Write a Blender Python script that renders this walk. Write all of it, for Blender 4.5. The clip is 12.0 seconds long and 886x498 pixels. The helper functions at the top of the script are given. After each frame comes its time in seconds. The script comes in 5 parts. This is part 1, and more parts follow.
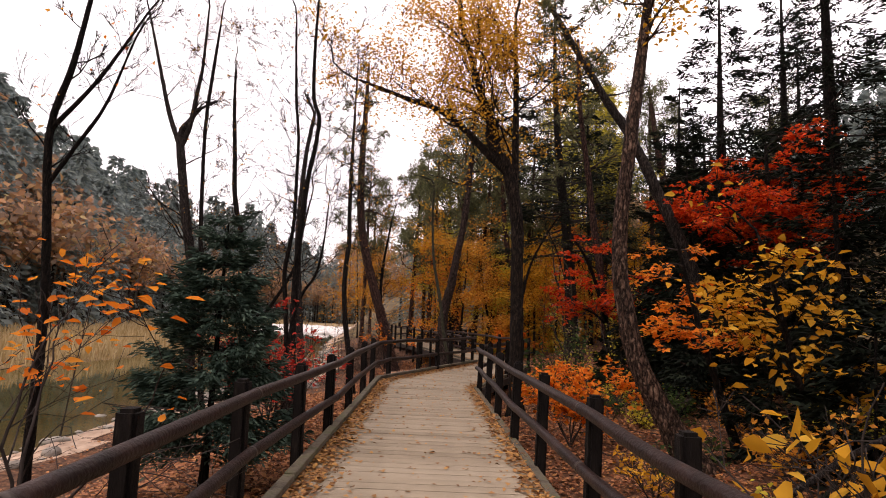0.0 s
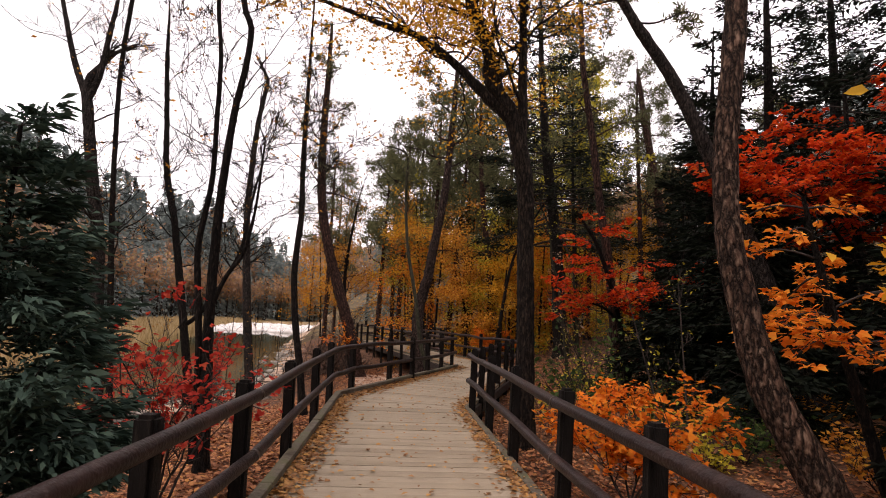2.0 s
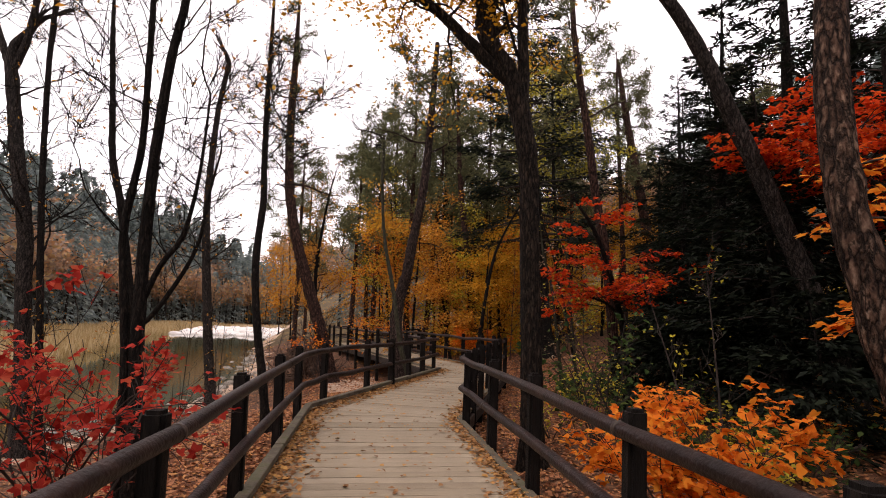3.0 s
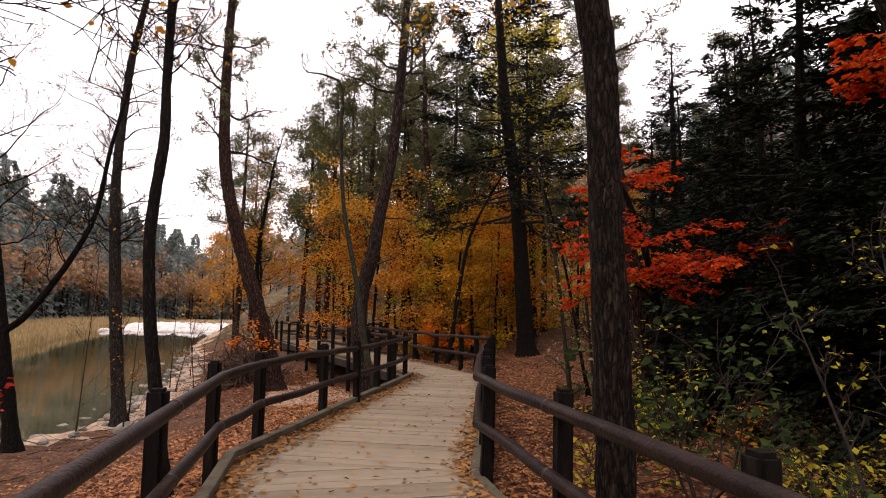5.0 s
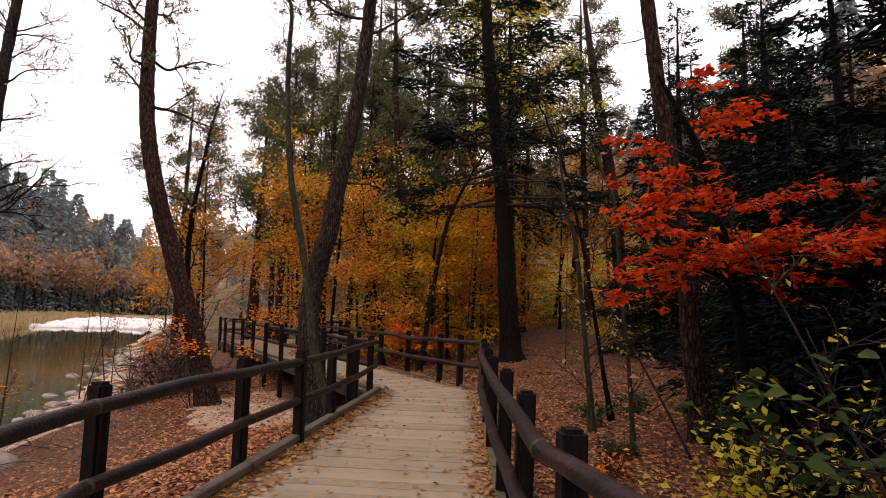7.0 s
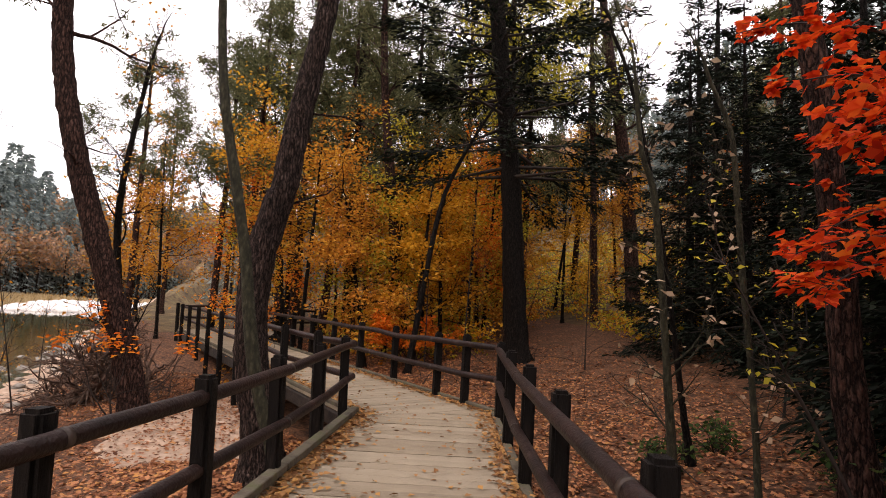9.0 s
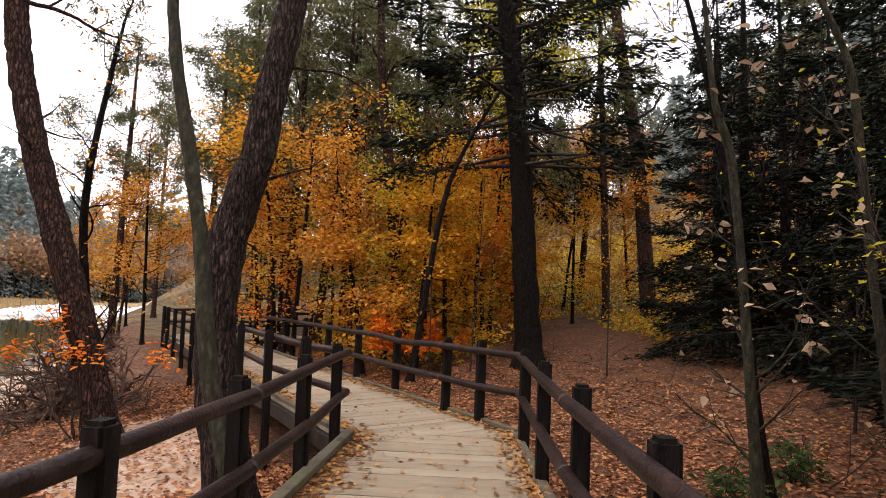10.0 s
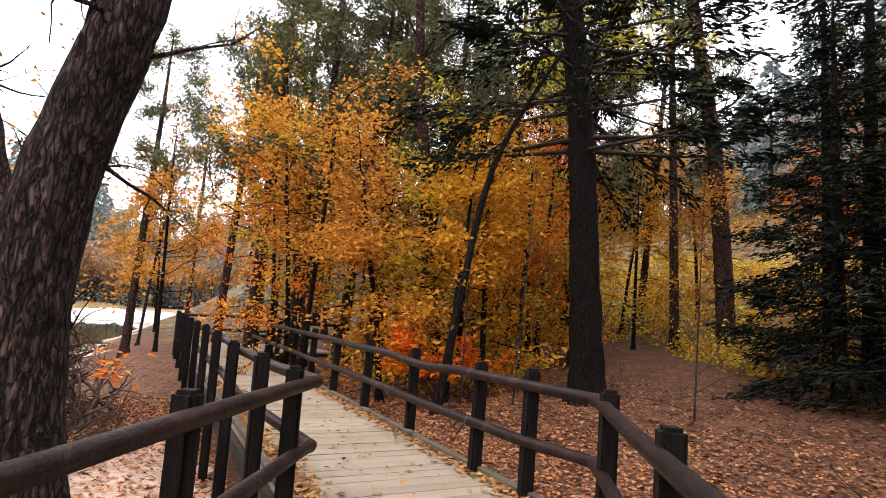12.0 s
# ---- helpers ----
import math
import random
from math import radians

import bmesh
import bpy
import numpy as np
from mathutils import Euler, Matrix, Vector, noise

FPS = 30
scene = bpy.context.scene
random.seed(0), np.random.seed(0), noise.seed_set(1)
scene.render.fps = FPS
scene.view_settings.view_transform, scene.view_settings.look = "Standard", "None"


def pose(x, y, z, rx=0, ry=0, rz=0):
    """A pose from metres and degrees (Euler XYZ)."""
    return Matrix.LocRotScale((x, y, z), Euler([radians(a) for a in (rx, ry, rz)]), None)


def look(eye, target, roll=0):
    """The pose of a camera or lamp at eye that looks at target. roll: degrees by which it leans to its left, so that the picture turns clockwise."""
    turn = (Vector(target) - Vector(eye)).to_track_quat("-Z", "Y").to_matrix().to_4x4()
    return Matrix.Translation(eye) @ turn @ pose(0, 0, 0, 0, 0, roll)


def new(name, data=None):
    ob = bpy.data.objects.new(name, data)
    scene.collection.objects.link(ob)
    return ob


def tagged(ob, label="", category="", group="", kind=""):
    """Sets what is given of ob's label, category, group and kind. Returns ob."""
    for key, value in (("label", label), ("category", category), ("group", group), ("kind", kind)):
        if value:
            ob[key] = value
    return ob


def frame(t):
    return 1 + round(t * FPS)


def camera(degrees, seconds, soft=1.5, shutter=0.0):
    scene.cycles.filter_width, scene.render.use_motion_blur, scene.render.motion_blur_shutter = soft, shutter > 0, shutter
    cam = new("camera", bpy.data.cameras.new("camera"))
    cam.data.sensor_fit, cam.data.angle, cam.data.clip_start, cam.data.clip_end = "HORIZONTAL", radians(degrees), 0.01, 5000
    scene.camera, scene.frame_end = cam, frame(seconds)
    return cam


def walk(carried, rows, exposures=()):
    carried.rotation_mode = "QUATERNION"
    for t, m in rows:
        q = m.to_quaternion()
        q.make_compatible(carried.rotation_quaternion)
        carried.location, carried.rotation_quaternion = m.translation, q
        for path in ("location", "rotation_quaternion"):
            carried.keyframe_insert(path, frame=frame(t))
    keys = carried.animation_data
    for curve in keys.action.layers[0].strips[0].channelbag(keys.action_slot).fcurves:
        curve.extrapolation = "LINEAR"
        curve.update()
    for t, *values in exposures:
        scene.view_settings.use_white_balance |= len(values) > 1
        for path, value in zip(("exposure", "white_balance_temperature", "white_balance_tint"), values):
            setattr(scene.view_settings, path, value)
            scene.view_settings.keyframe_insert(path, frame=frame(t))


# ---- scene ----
cam = camera(78.4, 12.0, soft=1.0)
SKY, SUN, LEAN_OUT = 1.6, 1.1, 1.0
EXPOSURES = [(0, -0.08, 7500, 26), (2.5, -0.1, 7400, 24), (7, -0.08, 7500, 26), (9.5, 0.4, 7200, 20), (12, 0.95, 6600, 16)]
PATH = [
    (0, (1.313, -5.365, 1.62), (1.031, -3.401, 1.876), 2.7),
    (0.5, (1.123, -4.552, 1.622), (0.844, -2.587, 1.871), 2.4),
    (1, (0.975, -3.789, 1.637), (0.704, -1.823, 1.882), 2.3),
    (1.5, (0.782, -2.999, 1.638), (0.571, -1.024, 1.874), 2.5),
    (2, (0.618, -2.192, 1.607), (0.456, -0.214, 1.86), 2.5),
    (2.5, (0.43, -1.462, 1.572), (0.324, 0.516, 1.847), 2.3),
    (3, (0.272, -0.752, 1.555), (0.212, 1.23, 1.813), 1.6),
    (5, (-0.338, 2.462, 1.58), (-0.223, 4.445, 1.815), 1.0),
    (5.5, (-0.361, 3.251, 1.575), (-0.219, 5.233, 1.804), 0.6),
    (6, (-0.413, 4.007, 1.581), (-0.216, 5.985, 1.802), 0.9),
    (6.5, (-0.409, 4.791, 1.576), (-0.199, 6.767, 1.799), 1.1),
    (7, (-0.433, 5.537, 1.572), (-0.185, 7.508, 1.801), 1.5),
    (9, (-0.347, 8.517, 1.609), (-0.038, 10.483, 1.799), 2.5),
    (9.5, (-0.321, 9.178, 1.601), (-0.011, 11.145, 1.793), 2.0),
    (10.5, (-0.2, 10.465, 1.562), (0.113, 12.431, 1.759), 1.9),
    (11.5, (0.074, 11.687, 1.487), (0.336, 13.656, 1.721), 3.4),
    (12, (0.235, 12.296, 1.477), (0.379, 14.275, 1.729), 4.2),
]
walk(cam, [(t, look(eye, target, roll)) for t, eye, target, roll in PATH], EXPOSURES)

# ---- light: an even overcast sky, and a wide weak sun behind the cloud ----
SUN_ELEVATION, SUN_TURN = 48, 215
world = bpy.data.worlds.new("overcast")
scene.world = world
world.use_nodes = True
wn, wl = world.node_tree.nodes, world.node_tree.links
wn.clear()
sky = wn.new("ShaderNodeTexSky")
sky.sky_type, sky.sun_disc = "NISHITA", False
sky.sun_elevation, sky.sun_rotation = radians(SUN_ELEVATION), radians(SUN_TURN)
clear = wn.new("ShaderNodeBackground")
clear.inputs["Strength"].default_value = 0.06
cloud = wn.new("ShaderNodeBackground")
cloud.inputs["Color"].default_value = (0.97, 0.975, 1.0, 1)
cloud.inputs["Strength"].default_value = SKY
both = wn.new("ShaderNodeAddShader")
wout = wn.new("ShaderNodeOutputWorld")
wl.new(sky.outputs[0], clear.inputs["Color"])
wl.new(clear.outputs[0], both.inputs[0])
wl.new(cloud.outputs[0], both.inputs[1])
wl.new(both.outputs[0], wout.inputs[0])
sun = new("sun", bpy.data.lights.new("sun", "SUN"))
sun.data.energy, sun.data.angle, sun.data.color = SUN, radians(25), (1, 0.95, 0.88)
sun.matrix_world = pose(0, 0, 40, 90 - SUN_ELEVATION, 0, 180 - SUN_TURN)


# ---- materials ----
def material(name, colours, scale=6.0, stretch=(1, 1, 1), rough=0.8, bump=0.3, bump_scale=30.0, spread=0.5, vary=0.0, through_light=0.0, per="noise", detail=6.0, metal=0.0, stain=0.0, spec=0.3, cracks=0.0):
    """A node material. colours: ramp of (place, r, g, b). per: noise, object or island: what picks the colour."""
    m = bpy.data.materials.new(name)
    m.use_nodes = True
    n, l = m.node_tree.nodes, m.node_tree.links
    shader = n["Principled BSDF"]
    shader.inputs["Roughness"].default_value = rough
    shader.inputs["Metallic"].default_value = metal
    shader.inputs["Specular IOR Level"].default_value = spec
    place = n.new("ShaderNodeTexCoord")
    turn = n.new("ShaderNodeMapping")
    turn.inputs["Scale"].default_value = stretch
    l.new(place.outputs["Object"], turn.inputs["Vector"])
    grain = n.new("ShaderNodeTexNoise")
    grain.inputs["Scale"].default_value, grain.inputs["Detail"].default_value = scale, detail
    l.new(turn.outputs[0], grain.inputs["Vector"])
    ramp = n.new("ShaderNodeValToRGB")
    while len(ramp.color_ramp.elements) < len(colours):
        ramp.color_ramp.elements.new(0.5)
    for e, (at, r, g, b) in zip(ramp.color_ramp.elements, colours):
        e.position, e.color = at, (r, g, b, 1)
    if per == "noise":
        l.new(grain.outputs["Fac"], ramp.inputs["Fac"])
    else:
        pick = n.new("ShaderNodeObjectInfo") if per == "object" else n.new("ShaderNodeNewGeometry")
        mixed = n.new("ShaderNodeMath")
        mixed.operation = "MULTIPLY_ADD"
        mixed.inputs[1].default_value = 1 - spread
        l.new(pick.outputs["Random" if per == "object" else "Random Per Island"], mixed.inputs[0])
        part_of = n.new("ShaderNodeMath")
        part_of.operation = "MULTIPLY"
        part_of.inputs[1].default_value = spread
        l.new(grain.outputs["Fac"], part_of.inputs[0])
        l.new(part_of.outputs[0], mixed.inputs[2])
        l.new(mixed.outputs[0], ramp.inputs["Fac"])
    colour = ramp.outputs["Color"]
    if stain:
        spots = n.new("ShaderNodeTexNoise")
        spots.inputs["Scale"].default_value, spots.inputs["Detail"].default_value = scale * 0.17, 4
        l.new(place.outputs["Object"], spots.inputs["Vector"])
        band = n.new("ShaderNodeMapRange")
        band.inputs["From Min"].default_value, band.inputs["From Max"].default_value = 0.35, 0.68
        band.inputs["To Min"].default_value, band.inputs["To Max"].default_value = 1 - stain, 1 + 0.4 * stain
        l.new(spots.outputs["Fac"], band.inputs["Value"])
        mul = n.new("ShaderNodeVectorMath")
        mul.operation = "SCALE"
        l.new(colour, mul.inputs[0])
        l.new(band.outputs[0], mul.inputs["Scale"])
        colour = mul.outputs[0]
    crack = None
    if cracks:
        plates = n.new("ShaderNodeTexVoronoi")
        plates.feature = "DISTANCE_TO_EDGE"
        plates.inputs["Scale"].default_value = cracks
        bend = n.new("ShaderNodeVectorMath")
        bend.operation = "MULTIPLY_ADD"
        bend.inputs[1].default_value = (0.05, 0.05, 0.12)
        l.new(grain.outputs["Color"], bend.inputs[0])
        squash = n.new("ShaderNodeMapping")
        squash.inputs["Scale"].default_value = (1, 1, 0.32)
        l.new(place.outputs["Object"], squash.inputs["Vector"])
        l.new(squash.outputs[0], bend.inputs[2])
        l.new(bend.outputs[0], plates.inputs["Vector"])
        edge = n.new("ShaderNodeMapRange")
        edge.inputs["From Max"].default_value = 0.22
        edge.inputs["To Min"].default_value = 0.1
        l.new(plates.outputs["Distance"], edge.inputs["Value"])
        cut = n.new("ShaderNodeVectorMath")
        cut.operation = "SCALE"
        l.new(colour, cut.inputs[0])
        l.new(edge.outputs[0], cut.inputs["Scale"])
        colour, crack = cut.outputs[0], edge.outputs[0]
    l.new(colour, shader.inputs["Base Color"])
    if bump:
        fine = n.new("ShaderNodeTexNoise")
        fine.inputs["Scale"].default_value, fine.inputs["Detail"].default_value = bump_scale, 5
        l.new(turn.outputs[0], fine.inputs["Vector"])
        relief = n.new("ShaderNodeBump")
        relief.inputs["Strength"].default_value, relief.inputs["Distance"].default_value = bump, 0.03
        if crack:
            sum_up = n.new("ShaderNodeMath")
            sum_up.operation = "MULTIPLY_ADD"
            sum_up.inputs[1].default_value = 0.5
            l.new(fine.outputs["Fac"], sum_up.inputs[0])
            l.new(crack, sum_up.inputs[2])
            l.new(sum_up.outputs[0], relief.inputs["Height"])
        else:
            l.new(fine.outputs["Fac"], relief.inputs["Height"])
        l.new(relief.outputs[0], shader.inputs["Normal"])
    if through_light:
        thin = n.new("ShaderNodeBsdfTranslucent")
        l.new(colour, thin.inputs["Color"])
        mix = n.new("ShaderNodeMixShader")
        mix.inputs["Fac"].default_value = through_light
        l.new(shader.outputs[0], mix.inputs[1])
        l.new(thin.outputs[0], mix.inputs[2])
        l.new(mix.outputs[0], n["Material Output"].inputs["Surface"])
    return m


def leafy(name, colours, light=0.5):
    return material(name, colours, scale=1.2, rough=0.75, bump=0, spec=0.15, per="island", spread=0.35, through_light=light)


PLANK = material("weathered_plank", [(0.1, 0.22, 0.175, 0.12), (0.45, 0.31, 0.252, 0.178), (0.9, 0.38, 0.315, 0.23)], 9, (0.35, 4, 4), 0.75, 0.5, 22, 0.55, per="object", stain=0.18)
PLANK_FAR = material("weathered_plank_joined", [(0.1, 0.22, 0.175, 0.12), (0.45, 0.31, 0.252, 0.178), (0.9, 0.38, 0.315, 0.23)], 9, (1, 1, 1), 0.75, 0.5, 22, 0.55, per="island", stain=0.18)
KERB = material("mossy_kerb", [(0.3, 0.05, 0.04, 0.028), (0.5, 0.11, 0.092, 0.066), (0.7, 0.085, 0.088, 0.042)], 5, (1, 1, 1), 0.85, 0.5, 30)
POST = material("tarred_post", [(0.3, 0.004, 0.0032, 0.003), (0.6, 0.009, 0.007, 0.006), (0.8, 0.028, 0.021, 0.017)], 8, (3, 3, 0.5), 0.7, 0.5, 40, spec=0.12)
RAIL = material("painted_rail", [(0.3, 0.011, 0.0055, 0.0045), (0.55, 0.023, 0.011, 0.009), (0.75, 0.045, 0.025, 0.02)], 7, (1, 1, 1), 0.5, 0.3, 45, stain=0.4, spec=0.2)
STEEL = material("rail_collar", [(0.3, 0.02, 0.015, 0.013), (0.7, 0.06, 0.04, 0.03)], 20, rough=0.5, bump=0.1)
BEAM = material("dark_beam", [(0.3, 0.010, 0.007, 0.006), (0.7, 0.042, 0.030, 0.023)], 6, rough=0.85, bump=0.4)
LITTER = material("leaf_litter_floor", [(0.25, 0.022, 0.011, 0.007), (0.45, 0.09, 0.038, 0.018), (0.62, 0.20, 0.092, 0.046), (0.8, 0.32, 0.175, 0.095)], 14, rough=0.9, bump=0.9, bump_scale=24, stain=0.4)
SAND = material("pale_sand", [(0.3, 0.34, 0.23, 0.16), (0.7, 0.54, 0.40, 0.30)], 5, rough=0.95, bump=0.5, bump_scale=40, stain=0.2)
REED_GROUND = material("dry_reed_ground", [(0.3, 0.20, 0.13, 0.06), (0.7, 0.42, 0.30, 0.16)], 3, rough=0.95, bump=0.6, bump_scale=9, stain=0.4)
FOREST_FLOOR = material("forest_floor", [(0.3, 0.04, 0.026, 0.012), (0.5, 0.12, 0.075, 0.03), (0.7, 0.16, 0.13, 0.05)], 2, rough=0.95, bump=0.8, bump_scale=12, stain=0.5)
LEAF_BROWN = leafy("fallen_leaf", [(0.15, 0.065, 0.023, 0.011), (0.4, 0.21, 0.075, 0.033), (0.65, 0.43, 0.19, 0.095), (0.9, 0.50, 0.24, 0.065)], 0.1)
LEAF_DECK = leafy("fallen_leaf_on_deck", [(0.2, 0.17, 0.075, 0.03), (0.5, 0.34, 0.17, 0.07), (0.8, 0.50, 0.26, 0.08)], 0.1)
RED = leafy("red_maple_leaf", [(0.15, 0.35, 0.02, 0.006), (0.45, 0.70, 0.06, 0.014), (0.75, 0.80, 0.13, 0.02), (0.95, 0.82, 0.26, 0.03)])
CRIMSON = leafy("crimson_leaf", [(0.2, 0.30, 0.016, 0.012), (0.6, 0.52, 0.055, 0.035), (0.9, 0.66, 0.16, 0.08)])
ORANGE = leafy("orange_leaf", [(0.15, 0.55, 0.11, 0.012), (0.5, 0.82, 0.24, 0.025), (0.85, 0.85, 0.38, 0.05)])
GOLD = leafy("golden_leaf", [(0.15, 0.36, 0.155, 0.012), (0.5, 0.70, 0.345, 0.025), (0.85, 0.80, 0.49, 0.07)])
RUST = leafy("rust_leaf", [(0.15, 0.30, 0.11, 0.02), (0.5, 0.60, 0.25, 0.035), (0.85, 0.74, 0.42, 0.06)])
OLIVE = leafy("yellow_green_leaf", [(0.15, 0.24, 0.21, 0.02), (0.5, 0.50, 0.43, 0.045), (0.85, 0.68, 0.58, 0.08)])
GREEN = leafy("green_leaf", [(0.15, 0.02, 0.042, 0.012), (0.5, 0.045, 0.085, 0.024), (0.85, 0.11, 0.15, 0.04)])
PALE = leafy("pale_dry_leaf", [(0.15, 0.30, 0.20, 0.12), (0.6, 0.52, 0.38, 0.26)], 0.3)
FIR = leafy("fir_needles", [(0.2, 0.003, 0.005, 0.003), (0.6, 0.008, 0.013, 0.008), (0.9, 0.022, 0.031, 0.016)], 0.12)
SAPLING = leafy("young_fir_needles", [(0.2, 0.024, 0.046, 0.036), (0.6, 0.05, 0.088, 0.066), (0.9, 0.09, 0.14, 0.10)], 0.15)
PINE = leafy("pine_needles", [(0.2, 0.06, 0.072, 0.032), (0.6, 0.13, 0.14, 0.066), (0.9, 0.25, 0.23, 0.11)], 0.25)
# distance haze is painted into these needles, paler and bluer than the near firs
HAZED_FIR = leafy("haze_tinted_conifer", [(0.2, 0.14, 0.18, 0.18), (0.6, 0.24, 0.29, 0.28), (0.9, 0.32, 0.37, 0.33)], 0.35)
# crown colours lightened and greyed to stand in for mist across the stream
HAZED_RUST = leafy("haze_tinted_rust_crown", [(0.1, 0.25, 0.19, 0.15), (0.4, 0.36, 0.25, 0.18), (0.65, 0.50, 0.26, 0.13), (0.9, 0.44, 0.38, 0.19)], 0.35)
REED = leafy("dry_reed", [(0.2, 0.34, 0.24, 0.11), (0.6, 0.52, 0.39, 0.21), (0.9, 0.6, 0.48, 0.29)], 0.3)
BARK_DARK = material("dark_bark", [(0.3, 0.006, 0.0045, 0.004), (0.55, 0.018, 0.013, 0.010), (0.8, 0.055, 0.042, 0.034)], 14, (3, 3, 0.7), 0.9, 1.0, 45, cracks=24, spec=0.15)
BARK_GREY = material("grey_bark", [(0.3, 0.02, 0.015, 0.014), (0.55, 0.05, 0.04, 0.035), (0.8, 0.12, 0.10, 0.09)], 14, (2, 2, 0.8), 0.9, 0.9, 45, cracks=24, spec=0.15)
BARK_PINE = material("red_pine_bark", [(0.3, 0.022, 0.011, 0.009), (0.5, 0.066, 0.032, 0.024), (0.75, 0.16, 0.09, 0.07)], 14, (2.5, 2.5, 0.8), 0.9, 1.0, 45, cracks=17, spec=0.15)
BARK_LEAN = material("ridged_bark", [(0.3, 0.022, 0.013, 0.011), (0.55, 0.078, 0.051, 0.043), (0.8, 0.20, 0.145, 0.125)], 14, (3, 3, 0.7), 0.9, 1.0, 45, cracks=26, spec=0.15)
BARK_FORK = material("rough_dark_bark", [(0.3, 0.009, 0.006, 0.005), (0.55, 0.032, 0.022, 0.016), (0.8, 0.10, 0.07, 0.052)], 12, (3, 3, 0.7), 0.9, 1.0, 45, cracks=20, spec=0.15)
BARK_SCALY = material("scaly_bark", [(0.3, 0.028, 0.014, 0.010), (0.5, 0.10, 0.056, 0.038), (0.75, 0.27, 0.18, 0.13)], 16, (2, 2, 0.8), 0.9, 1.0, 45, stain=0.3, cracks=15, spec=0.15)
BARK_MOSS = material("mossy_bark", [(0.3, 0.010, 0.009, 0.005), (0.55, 0.030, 0.028, 0.015), (0.8, 0.085, 0.080, 0.050)], 14, (2, 2, 0.8), 0.9, 0.8, 45)
TWIG = material("twig_bark", [(0.3, 0.014, 0.010, 0.009), (0.7, 0.05, 0.038, 0.032)], 6, rough=0.9, bump=0)
DRIFT = material("driftwood", [(0.3, 0.03, 0.017, 0.012), (0.55, 0.10, 0.06, 0.043), (0.8, 0.21, 0.145, 0.11)], 6, rough=0.9, bump=0.5)
STONE = material("river_stone", [(0.3, 0.14, 0.12, 0.10), (0.7, 0.36, 0.33, 0.29)], 4, rough=0.85, bump=0.4, bump_scale=18)
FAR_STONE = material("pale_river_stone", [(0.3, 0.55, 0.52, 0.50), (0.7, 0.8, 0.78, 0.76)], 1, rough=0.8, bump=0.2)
WATER = material("still_water", [(0.3, 0.045, 0.042, 0.016), (0.7, 0.095, 0.085, 0.038)], 0.35, rough=0.04, bump=0.12, bump_scale=1.6, spec=0.6)


# ---- mesh helpers ----
class Geo:
    """Collects four-cornered faces from arrays."""

    def __init__(self):
        self.v, self.f, self.count = [], [], 0

    def add(self, v, f):
        v = np.asarray(v, float).reshape(-1, 3)
        self.v.append(v)
        self.f.append(np.asarray(f, int).reshape(-1, 4) + self.count)
        self.count += len(v)

    def mesh(self, name, mat, smooth=False):
        me = bpy.data.meshes.new(name)
        v, f = np.concatenate(self.v), np.concatenate(self.f)
        me.vertices.add(len(v))
        me.vertices.foreach_set("co", v.astype(np.float32).ravel())
        me.loops.add(4 * len(f))
        me.loops.foreach_set("vertex_index", f.astype(np.int32).ravel())
        me.polygons.add(len(f))
        me.polygons.foreach_set("loop_start", np.arange(0, 4 * len(f), 4, dtype=np.int32))
        if smooth:
            me.polygons.foreach_set("use_smooth", np.ones(len(f), bool))
        me.update(calc_edges=True)
        me.materials.append(mat)
        return me

    def part(self, name, mat, parent, label="", smooth=False, kind=""):
        if not self.v:
            return None
        ob = new(name, self.mesh(name, mat, smooth))
        ob.parent = parent
        return tagged(ob, label, kind=kind)


def part(name, bm, mat, parent, label=""):
    me = bpy.data.meshes.new(name)
    bm.to_mesh(me)
    bm.free()
    me.materials.append(mat)
    ob = new(name, me)
    ob.parent = parent
    return tagged(ob, label)


rng = np.random.default_rng(7)


def unit(v):
    return v / np.maximum(np.linalg.norm(v, axis=-1, keepdims=True), 1e-9)


def smooth_line(points, step=0.12):
    """A Catmull-Rom line through rows of x, y, z, radius."""
    p = np.asarray(points, float)
    p = np.vstack([2 * p[0] - p[1], p, 2 * p[-1] - p[-2]])
    out = []
    for i in range(1, len(p) - 2):
        n = max(2, int(np.linalg.norm(p[i + 1, :3] - p[i, :3]) / step))
        for t in np.linspace(0, 1, n, endpoint=False):
            out.append(0.5 * (2 * p[i] + (p[i + 1] - p[i - 1]) * t + (2 * p[i - 1] - 5 * p[i] + 4 * p[i + 1] - p[i + 2]) * t * t + (3 * p[i] - p[i - 1] - 3 * p[i + 1] + p[i + 2]) * t ** 3))
    out.append(p[-2])
    out = np.array(out)
    out[:, 3] = np.maximum(out[:, 3], 0.003)
    return out


def tube(geo, line, sides=8, rough=0.0):
    """A tube along rows of x, y, z, radius; rough: uneven radius."""
    line = np.asarray(line, float)
    c, r = line[:, :3], line[:, 3]
    ahead = unit(np.gradient(c, axis=0))
    side = unit(np.cross(ahead, np.array([0.31, 0.95, 0.05])))
    up = np.cross(ahead, side)
    a = np.linspace(0, 2 * math.pi, sides, endpoint=False)
    ring = np.cos(a)[None, :, None] * side[:, None] + np.sin(a)[None, :, None] * up[:, None]
    rad = r[:, None] * (1 + (rng.normal(0, rough, (len(c), sides)) if rough else 0))
    v = c[:, None] + ring * rad[..., None]
    n = len(c)
    i, j = np.meshgrid(np.arange(n - 1), np.arange(sides), indexing="ij")
    k = (j + 1) % sides
    geo.add(v, np.stack([i * sides + j, i * sides + k, (i + 1) * sides + k, (i + 1) * sides + j], -1))


